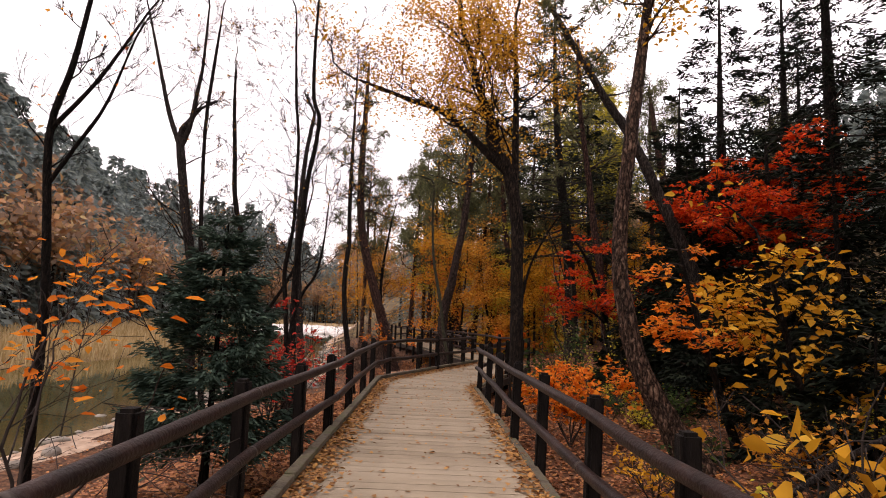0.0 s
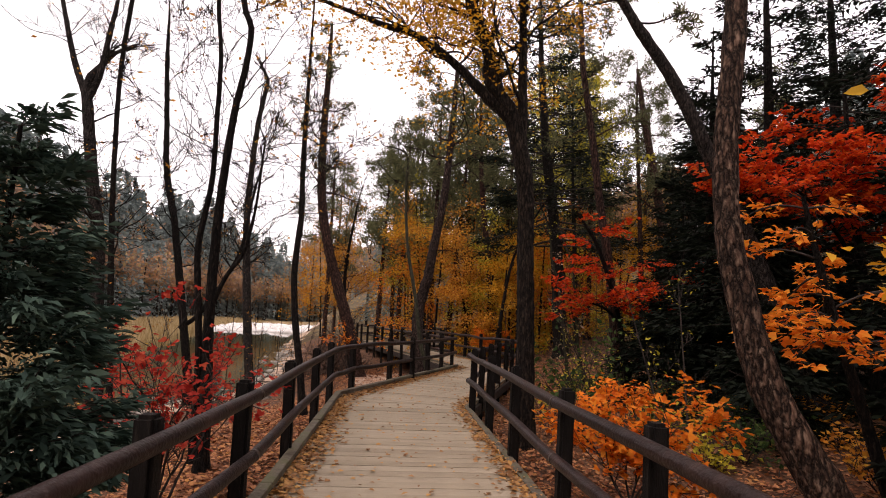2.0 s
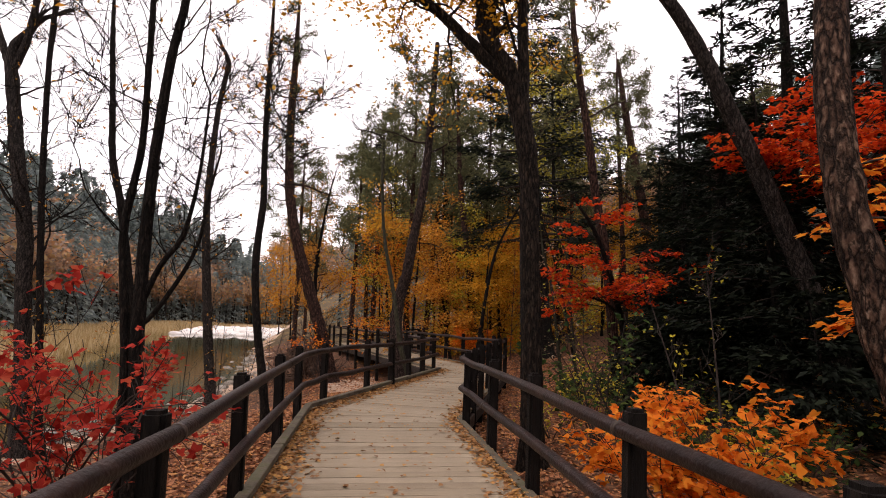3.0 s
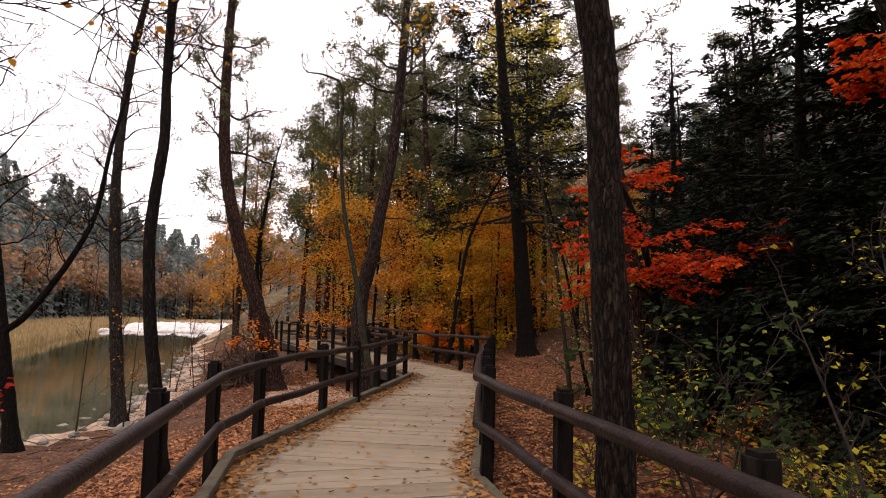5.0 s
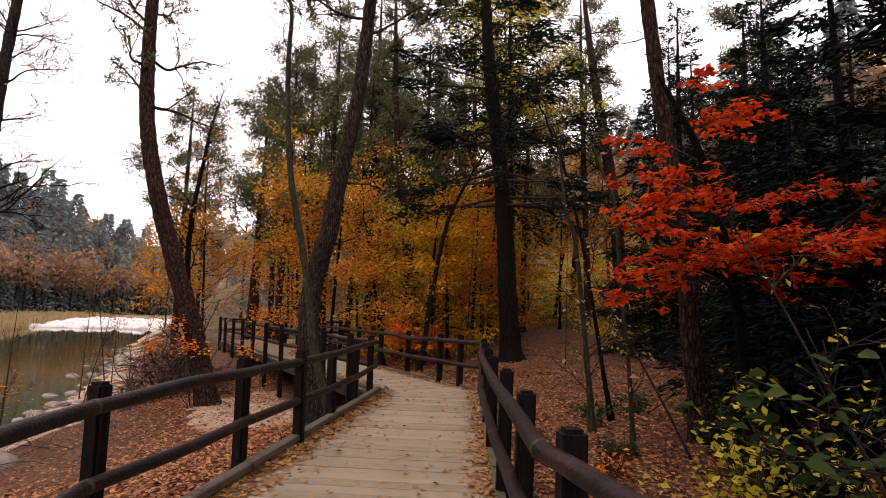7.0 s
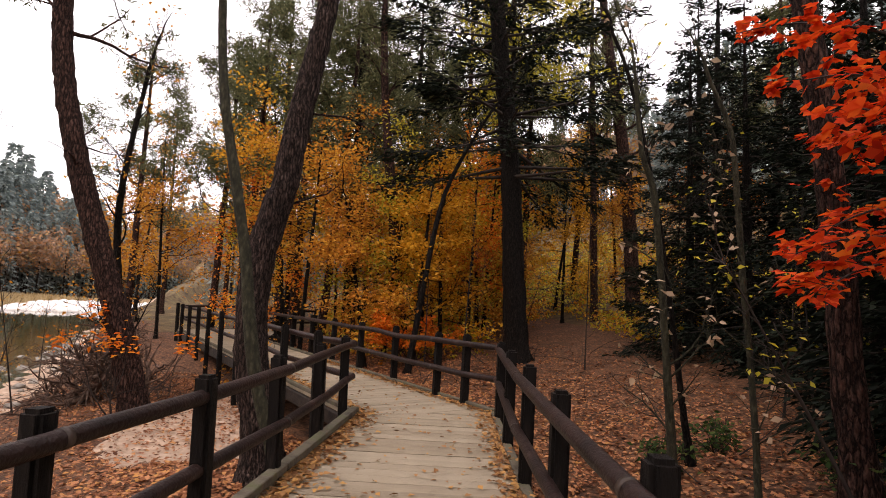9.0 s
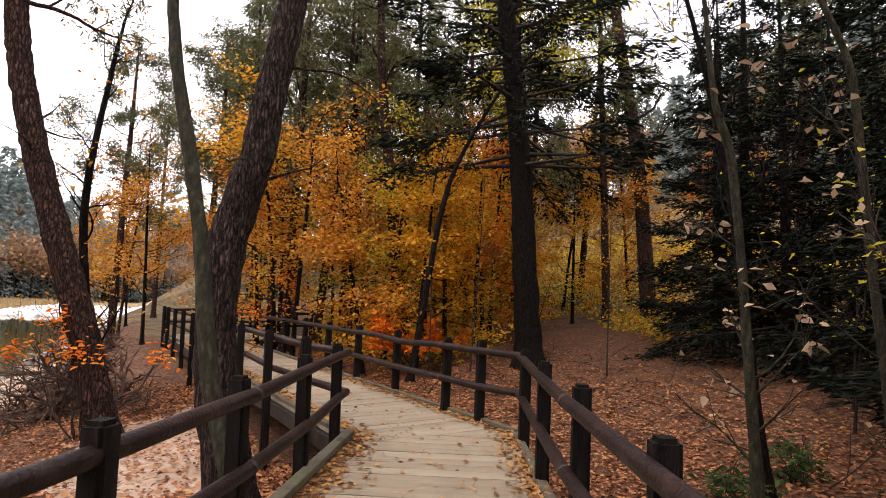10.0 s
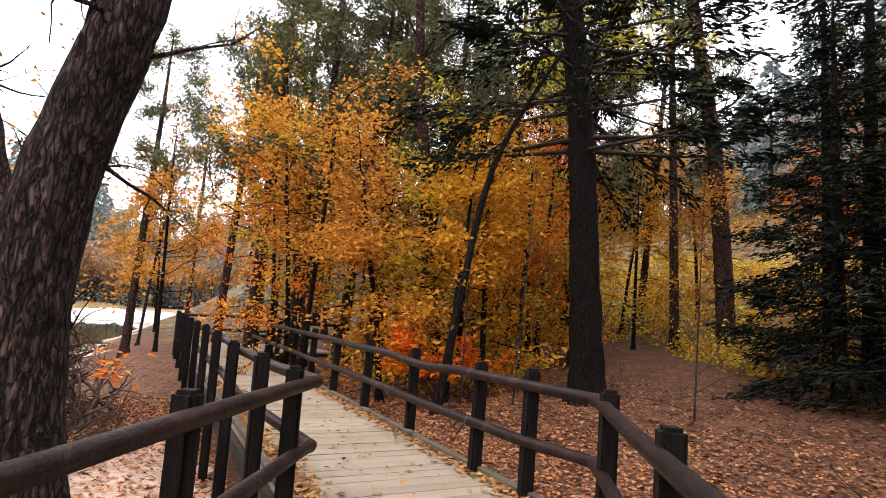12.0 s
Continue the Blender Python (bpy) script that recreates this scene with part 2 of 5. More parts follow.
def leaves(geo, at, size, flat=0.5, long=1.5, droop=0.0, lobes=1, ahead=None):
    """Pointed leaves at the places given. flat: how level they lie; lobes: 3 for a maple leaf."""
    at = np.asarray(at, float)
    n = len(at)
    if not n:
        return
    d = rng.normal(0, 1, (n, 3)) if ahead is None else np.asarray(ahead, float) + rng.normal(0, 0.25, (n, 3))
    d[:, 2] = d[:, 2] * (1 - flat) - droop
    d = unit(d)
    up = np.tile(np.array([0, 0, 1.0]), (n, 1)) + rng.normal(0, 0.9 * (1 - flat) + 0.15, (n, 3))
    side = unit(np.cross(d, up))
    s = size * rng.uniform(0.6, 1.3, (n, 1))
    nrm = np.cross(side, d)
    for k in range(lobes):
        turn = (0, 0.95, -0.95)[k]
        dd = d * math.cos(turn) + side * math.sin(turn)
        ss = side * math.cos(turn) - d * math.sin(turn)
        ln = s * (1 if k == 0 else 0.8)
        w = ln / long * (0.55 if lobes > 1 else 0.5)
        bend = nrm * (ln * 0.12)
        if lobes == 1 and 0.085 <= size <= 0.16 and long < 2:
            a1, a2 = at + dd * ln * 0.3 + ss * w + bend, at + dd * ln * 0.3 - ss * w + bend
            c1, c2 = at + dd * ln * 0.7 + ss * w * 0.7 + bend * 0.5, at + dd * ln * 0.7 - ss * w * 0.7 + bend * 0.5
            v = np.stack([at, a1, c1, at + dd * ln - nrm * (ln * 0.1), c2, a2], 1)
            k6 = np.arange(0, 6 * n, 6)[:, None]
            geo.add(v, np.concatenate([k6 + np.array([[0, 1, 2, 3]]), k6 + np.array([[0, 3, 4, 5]])]))
            continue
        v = np.stack([at, at + dd * ln * 0.5 + ss * w + bend, at + dd * ln, at + dd * ln * 0.5 - ss * w + bend], 1)
        geo.add(v, np.arange(4 * n).reshape(n, 4))


def grow(geo, start, way, length, radius, level, tips, spread=0.9, kids=5, lift=0.1, sides=5, wander=0.18):
    """A branch and its side branches; tips collects (place, way) of the outer twigs."""
    n = max(4, int(length / 0.14)) if level else 4
    way = unit(np.asarray(way, float))
    pts, p = [], np.asarray(start, float)
    for i in range(n):
        f = i / (n - 1)
        pts.append([*p, max(radius * (1 - 0.8 * f), 0.0035)])
        way = unit(way + rng.normal(0, wander, 3) + np.array([0, 0, lift * 0.3]))
        p = p + way * length / (n - 1)
        if level == 0 or f > 0.35:
            tips.append((np.array(pts[-1][:3]), way.copy()))
    tube(geo, np.array(pts), max(3, sides))
    if level > 0:
        for k in range(kids):
            f = rng.uniform(0.25, 0.97)
            i = min(int(f * (n - 1)), n - 2)
            base = np.array(pts[i][:3])
            along = unit(np.array(pts[i + 1][:3]) - base)
            off = unit(rng.normal(0, 1, 3))
            off = unit(off - along * (off @ along))
            grow(geo, base, along + off * spread + np.array([0, 0, lift]), length * rng.uniform(0.35, 0.6) * (1.15 - 0.5 * f), pts[i][3] * 0.6, level - 1, tips, spread, kids, lift, sides - 1, wander)


def scatter(tips, count, radius, flat=1.0):
    """Places round the twigs."""
    if not tips or count <= 0:
        return np.zeros((0, 3))
    p = np.array([t[0] for t in tips])
    q = p[rng.integers(0, len(p), int(count))]
    return q + rng.normal(0, radius, q.shape) * np.array([1, 1, flat])


# ---- plan: the lines of the posts on both sides of the boardwalk ----
LEFT = [(0.46, -9.0), (-2.33, 8.50), (-0.40, 16.32), (-7.42, 32.20), (-3.6, 34.6)]
RIGHT = [(3.34, -9.0), (0.44, 8.08), (1.86, 16.48), (-4.20, 30.20), (-1.6, 31.9)]


def along_x(line, y):
    pts = line[:4]
    for (x0, y0), (x1, y1) in zip(pts, pts[1:]):
        if y <= y1:
            return x0 + (x1 - x0) * (y - y0) / (y1 - y0)
    (x0, y0), (x1, y1) = pts[-2:]
    return x1 + (x1 - x0) * (y - y1) / (y1 - y0)


NEAR_SHORE_Y, NEAR_SHORE_X = [-60, 0, 9, 12, 14.5, 17, 19, 25, 35, 50, 110, 160], [-4, -7.8, -9.1, -9.3, -9.3, -8.4, -8.5, -9.8, -13, -18.5, -32, -36]
FAR_SHORE_Y, FAR_SHORE_X = [-60, 10, 23, 40, 64, 110, 160], [-26, -21.5, -21, -27, -37, -52, -37]


def step(a, b, x):
    t = min(1, max(0, (x - a) / (b - a)))
    return t * t * (3 - 2 * t)


def ground_z(x, y):
    """The height of the ground."""
    xl, xr = along_x(LEFT, min(y, 60)), along_x(RIGHT, min(y, 60))
    bump = 0.10 * noise.noise(Vector((x * 0.6, y * 0.6, 0))) + 0.05 * noise.noise(Vector((x * 1.9, y * 1.9, 3)))
    gully = -0.55 * step(15.5, 17.5, y) * (1 - step(24, 30, y)) * (1 - step(0.3, 3.5, abs(x - (xl + xr) / 2 + 1.2)))
    if x > xl:
        r = max(0, x - xr)
        hill = 0.1 * r + 0.22 * max(0, r - 14) - 0.12 * max(0, r - 80)
        back = 0.08 * max(0, y - 45) * step(-30, 10, x)
        return -0.45 + hill + min(back, 22) + bump * min(1, 0.4 + r) + gully
    shore, far = float(np.interp(y, NEAR_SHORE_Y, NEAR_SHORE_X)), float(np.interp(y, FAR_SHORE_Y, FAR_SHORE_X))
    if x > shore:
        f = (xl - x) / max(0.5, xl - shore)
        return -0.45 - 0.97 * step(0.05, 0.8, f) + bump * 0.8 + gully + min(0.12 * max(0, y - 60), 10) * (1 - step(0.7, 1.0, f))
    if x > far and y < 150:
        f = min(shore - x, x - far)
        return -1.47 - 0.8 * step(0, 2.5, f)
    d = max(far - x, 0) if y < 150 else max(0, y - 150)
    return -1.47 + 0.45 * step(0, 5, d) + 0.34 * min(max(0, d - 16), 70) + bump


# ---- ground, one sheet to the horizon ----
def spaced(near, far, n):
    u = np.linspace(-1, 1, n)
    return np.sign(u) * (near * np.abs(u) + (far - near) * np.abs(u) ** 4.5)


gx, gy = spaced(22, 900, 190) - 1.0, spaced(26, 1200, 210) + 12.0
gv = np.array([(x, y, ground_z(x, y)) for x in gx for y in gy])
gi, gj = np.meshgrid(np.arange(len(gx) - 1), np.arange(len(gy) - 1), indexing="ij")
gq = gi * len(gy) + gj
sheet = Geo()
sheet.add(gv, np.stack([gq, gq + len(gy), gq + len(gy) + 1, gq + 1], -1))
ground = new("ground", sheet.mesh("ground", LITTER, True))
for m in (SAND, REED_GROUND, FOREST_FLOOR):
    ground.data.materials.append(m)
for p in ground.data.polygons:
    x, y, z = p.center
    shore = float(np.interp(y, NEAR_SHORE_Y, NEAR_SHORE_X))
    wobble = 0.8 * noise.noise(Vector((x, y, 7)))
    if x < along_x(LEFT, min(y, 60)):
        if x < shore - 3:
            d = float(np.interp(y, FAR_SHORE_Y, FAR_SHORE_X)) - x
            p.material_index = 2 if d < 16 + 4 * wobble else 3
        elif x < shore + 0.9 + wobble or (math.hypot((x + 3.0) / 1.7, (y - 20.3) / 3.4) < 1 + 0.3 * wobble):
            p.material_index = 1
        elif y > 45:
            p.material_index = 3
    elif x - along_x(RIGHT, min(y, 60)) > 13 + 3 * wobble or y > 36 + 3 * wobble:
        p.material_index = 3
tagged(ground, "forest floor of brown fallen leaves with sandy patches by the stream", "ground", kind="structure")

wv = Geo()
wx, wy = np.linspace(-75, -1, 40), np.linspace(-60, 150, 60)
wi, wj = np.meshgrid(np.arange(39), np.arange(59), indexing="ij")
wq = wi * 60 + wj
wv.add([(x, y, -1.5) for x in wx for y in wy], np.stack([wq, wq + 60, wq + 61, wq + 1], -1))
water = new("water", wv.mesh("water", WATER, True))
tagged(water, "still olive-brown stream water reflecting the white sky", "water", kind="structure")


def on_ground(x, y, sink=0.0):
    return Vector((x, y, ground_z(x, y) - sink))


# ---- boardwalk: joists and beams; its planks come last in the file ----
def thing(name, x, y, z, label, category, group="", kind=""):
    ob = new(name)
    ob.location = (x, y, z)
    ob.empty_display_size = 0.2
    return tagged(ob, label, category, group, kind)


def box(bm, size, m):
    made = bmesh.ops.create_cube(bm, size=1.0)["verts"]
    bmesh.ops.transform(bm, matrix=m @ Matrix.Diagonal((*size, 1)), verts=made)
    return made


def bevelled(size, m=Matrix(), width=0.01, segments=2):
    bm = bmesh.new()
    box(bm, size, m)
    bmesh.ops.bevel(bm, geom=bm.edges[:], offset=width, segments=segments, affect="EDGES")
    return bm


def run(a, b, height, width, z, shift=0.0):
    """A bevelled timber from a to b in plan, its middle at z."""
    a, b = Vector((*a, z)), Vector((*b, z))
    d = (b - a).normalized()
    side = Vector((d.y, -d.x, 0))
    m = Matrix.Translation((a + b) / 2 + side * shift) @ Matrix(((d.x, side.x, 0), (d.y, side.y, 0), (0, 0, 1))).to_4x4()
    return bevelled(((b - a).length, width, height), m, 0.008, 1)


boardwalk = new("boardwalk")
tagged(boardwalk, "weathered grey-brown plank boardwalk scattered with fallen leaves", "boardwalk", kind="structure")
for line, sign in ((LEFT, 1), (RIGHT, -1)):
    for a, b in zip(line, line[1:]):
        part("edge_beam", run(a, b, 0.2, 0.08, -0.16, 0.04 * sign), BEAM, boardwalk, "dark timber edge beam")
for a, b, c, d in zip(LEFT, LEFT[1:], RIGHT, RIGHT[1:]):
    for f in (0.33, 0.67):
        p, q = [tuple(np.array(l) * (1 - f) + np.array(r) * f) for l, r in ((a, c), (b, d))]
        part("joist", run(p, q, 0.18, 0.08, -0.16), BEAM, boardwalk, "dark timber joist")

# kerb timbers on the stream side, on short blocks
for a, b in zip(LEFT, LEFT[1:3]):
    A, B = Vector(a), Vector(b)
    n = max(1, round((B - A).length / 3.0))
    for k in range(n):
        p, q = A.lerp(B, k / n), A.lerp(B, (k + 1) / n - 0.002)
        part("kerb", run(p, q, 0.07, 0.11, 0.075 + 0.006 * (k % 2), 0.15), KERB, boardwalk, "greenish weathered kerb timber")
        for f in (0.15, 0.85):
            w = A.lerp(B, (k + f) / n)
            part("kerb_block", run(w, w + (B - A).normalized() * 0.2, 0.038, 0.09, 0.020, 0.15), KERB, boardwalk)
for a, b in ((LEFT[2], LEFT[3]), (RIGHT[2], RIGHT[3])):
    sign = 1 if a is LEFT[2] else -1
    part("kerb", run(a, b, 0.06, 0.08, 0.032, 0.10 * sign), KERB, boardwalk, "weathered kerb timber")
for a, b in ((RIGHT[0], RIGHT[1]), (RIGHT[1], RIGHT[2])):
    part("kerb", run(a, b, 0.03, 0.10, 0.018, -0.10), KERB, boardwalk, "mossy edge board")


# ---- railings: square posts outside two round rails ----
POST_TOP = 1.07
post_mesh = None


def post(parent, x, y, outward, height=POST_TOP):
    """One post, leaning out a little, from the ground up."""
    global post_mesh
    if post_mesh is None:
        bm = bevelled((0.118, 0.118, 2.2), Matrix.Translation((0, 0, POST_TOP - 1.1)), 0.022, 2)
        post_mesh = bpy.data.meshes.new("post")
        bm.to_mesh(post_mesh)
        bm.free()
        post_mesh.materials.append(POST)
    ob = new("post", post_mesh)
    ob.parent = parent
    lean = radians(LEAN_OUT) + rng.normal(0, 0.005)
    axis = Vector((-outward.y, outward.x, 0))
    ob.matrix_basis = Matrix.Translation((x, y, POST_TOP + rng.normal(0, 0.006))) @ Matrix.Rotation(lean, 4, axis) @ Matrix.Rotation(math.atan2(outward.y, outward.x) + rng.normal(0, 0.03), 4, "Z") @ Matrix.Translation((0, 0, -POST_TOP))
    return ob


def rails(parent, pts, z, radius):
    """A round rail of several lengths along the posts, with dark collars at the joints."""
    offs = [Vector(p) for p in pts]
    for i, (a, b) in enumerate(zip(offs, offs[1:])):
        L = (b - a).length
        n = max(1, round(L / 3.2))
        for k in range(n):
            p, q = a.lerp(b, k / n), a.lerp(b, (k + 1) / n)
            g = Geo()
            m = (p + q) / 2
            sag = rng.normal(0, 0.012)
            row = [(p.x, p.y, z, radius * 0.97), (p.x * 0.9 + q.x * 0.1, p.y * 0.9 + q.y * 0.1, z, radius), (m.x, m.y, z + sag, radius * 1.02), (p.x * 0.1 + q.x * 0.9, p.y * 0.1 + q.y * 0.9, z, radius), (q.x, q.y, z, radius * 0.97)]
            tube(g, smooth_line(row, 0.15), 16, 0.006)
            g.part("rail", RAIL, parent, smooth=True)
            g = Geo()
            d = (q - p).normalized() * 0.02
            tube(g, np.array([(p.x - d.x, p.y - d.y, z, radius * 0.4), (p.x - d.x, p.y - d.y, z, radius * 1.05), (p.x + d.x, p.y + d.y, z, radius * 1.05), (p.x + d.x, p.y + d.y, z, radius * 0.4)]), 16)
            g.part("collar", STEEL, parent, smooth=False)
    for p in (offs[0], offs[-1]):
        bm = bmesh.new()
        bmesh.ops.create_uvsphere(bm, u_segments=16, v_segments=8, radius=radius * 0.98, matrix=Matrix.Translation((p.x, p.y, z)))
        part("rail_end", bm, RAIL, parent)


def railing(line, spots, inward, label):
    ob = thing("boardwalk_railing", 0, 0, 0, label, "railing", "railings of the boardwalk")
    for (x, y), d in spots:
        out = Vector((-d.y, d.x)) * inward
        post(ob, x, y, out)
    for z in (0.95, 0.49):
        rails(ob, line, z, 0.047)
    return ob


LEFT_POSTS = [(0.19, -7.6), (-0.06, -5.9), (-0.42, -4.25), (-0.72, -2.63), (-0.88, -1.12), (-1.06, 0.53), (-1.24, 2.05), (-1.55, 3.92), (-1.94, 6.14), (-2.27, 8.11), (-2.15, 9.36), (-1.66, 11.16), (-1.25, 12.24), (-0.98, 13.55), (-0.69, 14.93), (-0.44, 16.20),
              (-0.86, 17.0), (-1.53, 18.5), (-2.30, 20.35), (-3.05, 22.1), (-3.82, 23.85), (-4.58, 25.6), (-5.34, 27.35), (-6.1, 29.1), (-6.85, 30.8), (-7.45, 32.25), (-6.3, 32.95), (-5.1, 33.7), (-3.9, 34.45)]
RIGHT_POSTS = [(3.14, -7.4), (2.84, -5.6), (2.55, -3.9), (2.25, -2.13), (1.95, -0.71), (1.63, 1.15), (1.33, 2.58), (1.02, 4.55), (0.75, 6.31), (0.46, 7.91), (0.61, 9.15), (0.79, 10.41), (1.01, 11.95), (1.26, 13.35), (1.485, 14.70), (1.74, 16.05),
               (1.46, 17.12), (1.12, 17.85), (0.50, 19.45), (-0.15, 20.9), (-0.80, 22.4), (-1.45, 23.9), (-2.1, 25.4), (-2.8, 26.9), (-3.4, 28.4), (-4.1, 29.9), (-3.2, 30.9), (-1.9, 31.75)]
LEFT_RAIL = [(0.58, -9.0), (-0.77, -1.1), (-1.13, 2.05), (-1.83, 6.14), (-2.09, 7.8), (-2.06, 9.1), (-1.55, 11.14), (-0.88, 13.55), (-0.33, 16.46), (-1.43, 18.55), (-2.95, 22.1), (-4.48, 25.6), (-5.98, 29.1), (-7.3, 32.1), (-3.75, 34.3)]
RIGHT_RAIL = [(3.24, -9.0), (1.84, -0.7), (1.23, 2.55), (0.64, 6.3), (0.36, 8.05), (0.68, 10.43), (1.15, 13.37), (1.78, 16.42), (1.02, 17.8), (-0.90, 22.35), (-2.2, 25.35), (-4.25, 30.05), (-1.8, 31.7)]


def facing(pts):
    """Each post with the way its railing runs there."""
    P = [Vector(p) for p in pts]
    return [(p, (P[min(k + 1, len(P) - 1)] - P[max(k - 1, 0)]).normalized()) for k, p in enumerate(P)]


railing(LEFT_RAIL, facing(LEFT_POSTS), 1, "tarred square posts with two round brown rails on the stream side")
railing(RIGHT_RAIL, facing(RIGHT_POSTS), -1, "tarred square posts with two round brown rails on the woodland side")


# ---- trees ----
def stand(spine):
    """The spine carried down into the ground."""
    x, y, z, r = spine[0]
    g = ground_z(x, y) - 0.15
    if z > g:
        x1, y1, z1, _ = spine[1]
        k = (z - g) / max(0.3, z1 - z)
        k = min(k, 1.2)
        return [(x - 0.6 * (x1 - x) * k, y - 0.6 * (y1 - y) * k, g, r * 1.25), *spine]
    return spine


def flare(line, z0, amount=0.5):
    """The widened foot of a trunk."""
    line = line.copy()
    h = line[:, 2] - z0
    line[:, 3] *= 1 + amount * np.exp(-np.maximum(h, 0) / 0.22)
    return line


def tree(name, label, category, spine, bark, limbs=(), branches=8, low=0.35, length=1.6, level=2, lift=0.35, leaf=None, count=0, size=0.08, spread=0.2, flat=0.55, lobes=1, kids=5, sides=12, rough=0.05, branch_r=0.3, wander=0.18, twig=None, single=True):
    """A tree with a trunk along its spine, limbs that are given, and grown branches, twigs and leaves."""
    spine = stand(list(spine))
    x, y = spine[0][:2]
    ob = thing(name, x, y, ground_z(x, y), label, category)
    inv = Matrix.Translation((-x, -y, -ground_z(x, y)))
    g = Geo()
    line = smooth_line(spine)
    tube(g, flare(line, spine[0][2] + 0.15), sides, rough)
    trunk = g.part("trunk", bark, ob, smooth=True)
    made = [trunk]
    lines = [line]
    for limb in limbs:
        g = Geo()
        row = smooth_line(limb)
        tube(g, row, max(6, sides - 4), rough)
        made.append(g.part("limb", bark, ob, smooth=True))
        lines.append(row)
    g, tips = Geo(), []
    for n in range(branches):
        row = lines[n % len(lines)] if low < 0.9 else lines[1 + n % (len(lines) - 1)]
        top = len(row) - 1
        f = rng.uniform(low if row is line else 0.25, 0.99)
        i = min(int(f * top), top - 1)
        a = rng.uniform(0, 2 * math.pi)
        along = unit(row[i + 1, :3] - row[i, :3])
        way = np.array([math.cos(a), math.sin(a), lift]) + 0.4 * along
        grow(g, row[i, :3], way, length * rng.uniform(0.6, 1.2) * (1.2 - 0.6 * f), max(0.006, row[i, 3] * branch_r), level, tips, kids=kids, lift=lift * 0.4, wander=wander)
        if single:
            made.append(g.part("branch", twig or bark, ob))
            g = Geo()
    for row in lines:
        grow(g, row[-1, :3], unit(row[-1, :3] - row[-3, :3]), length * 0.8, row[-1, 3], level, tips, kids=kids, lift=lift, wander=wander)
    made.append(g.part("crown_wood", twig or bark, ob, kind="stuff"))
    if leaf and count:
        g = Geo()
        leaves(g, scatter(tips, count, spread, 0.6), size, flat, 1.6, 0.15, lobes)
        made.append(g.part("foliage", leaf, ob, kind="stuff"))
    for m in made:
        if m:
            m.data.transform(inv)
    return ob


def maple(label, spine, limbs=(), sprays=26, reach=1.6, leaf=RED, size=0.085, low=0.35, droop=0.15, side=None, step_between=0.04):
    """A maple: level tiers of leaf sprays held out from thin stems."""
    spine = stand(list(spine))
    x, y = spine[0][:2]
    z0 = ground_z(x, y)
    ob = thing("maple_tree", x, y, z0, label, "maple tree")
    inv = Matrix.Translation((-x, -y, -z0))
    g = Geo()
    line = smooth_line(spine)
    tube(g, flare(line, z0), 10, 0.04)
    made = [g.part("trunk", BARK_DARK, ob, smooth=True)]
    lines = [(line, low)]
    for limb in limbs:
        g = Geo()
        row = smooth_line(limb)
        tube(g, row, 7)
        made.append(g.part("limb", BARK_DARK, ob, smooth=True))
        lines.append((row, 0.3))
    at, ways = [], []
    for n in range(sprays):
        row, lo = lines[n % len(lines)]
        f = lo + (1 - lo) * rng.uniform()
        i = min(int(f * (len(row) - 1)), len(row) - 2)
        a = n * 2.4 + rng.normal(0, 0.4) if side is None else side + rng.normal(0, 0.9)
        L = reach * rng.uniform(0.6, 1.15) * (1.15 - 0.5 * f)
        p = row[i, :3]
        d = np.array([math.cos(a), math.sin(a), 0.0])
        s = np.array([-d[1], d[0], 0.0])
        t = np.linspace(0, 1, 9)[:, None]
        bow = rng.uniform(-0.4, 0.25)
        rise = rng.normal(0.05, 0.26)
        main = p + d * L * t + s * bow * L * t * t + np.array([0, 0, 1.0]) * ((0.18 * np.sin(t * 2.2) + rise * t - droop * t * t) * L)
        g = Geo()
        tube(g, np.hstack([main, 0.004 + 0.009 * (1 - t)]), 4)
        for k in range(int(9 * L)):
            u = rng.uniform(0.22, 1.0)
            q = np.array([np.interp(u, t[:, 0], main[:, c]) for c in range(3)])
            w = unit(d * rng.uniform(0.4, 1.0) + s * (1 if k % 2 else -1) * rng.uniform(0.4, 1.1) + np.array([0, 0, rng.normal(-0.05, 0.2)]))
            l2 = (0.18 + 0.42 * L * (1.1 - u)) * rng.uniform(0.6, 1.1)
            tube(g, np.array([[*q, 0.004], [*(q + w * l2 * 0.5 + np.array([0, 0, 0.02])), 0.003], [*(q + w * l2), 0.002]]), 3)
            m = max(2, int(l2 / step_between))
            v = np.linspace(0.15, 1.05, m)[:, None]
            at.append(q + w * l2 * v + rng.normal(0, 0.035, (m, 3)) * np.array([1, 1, 0.5]))
            ways.append(np.tile(w, (m, 1)) + rng.normal(0, 0.7, (m, 3)) * np.array([1, 1, 0.3]))
        made.append(g.part("branch", TWIG, ob))
    g = Geo()
    leaves(g, np.concatenate(at), size, 0.7, 1.6, 0.2, 3, ahead=np.concatenate(ways))
    made.append(g.part("foliage", leaf, ob, kind="stuff"))
    for m in made:
        m.data.transform(inv)
    return ob


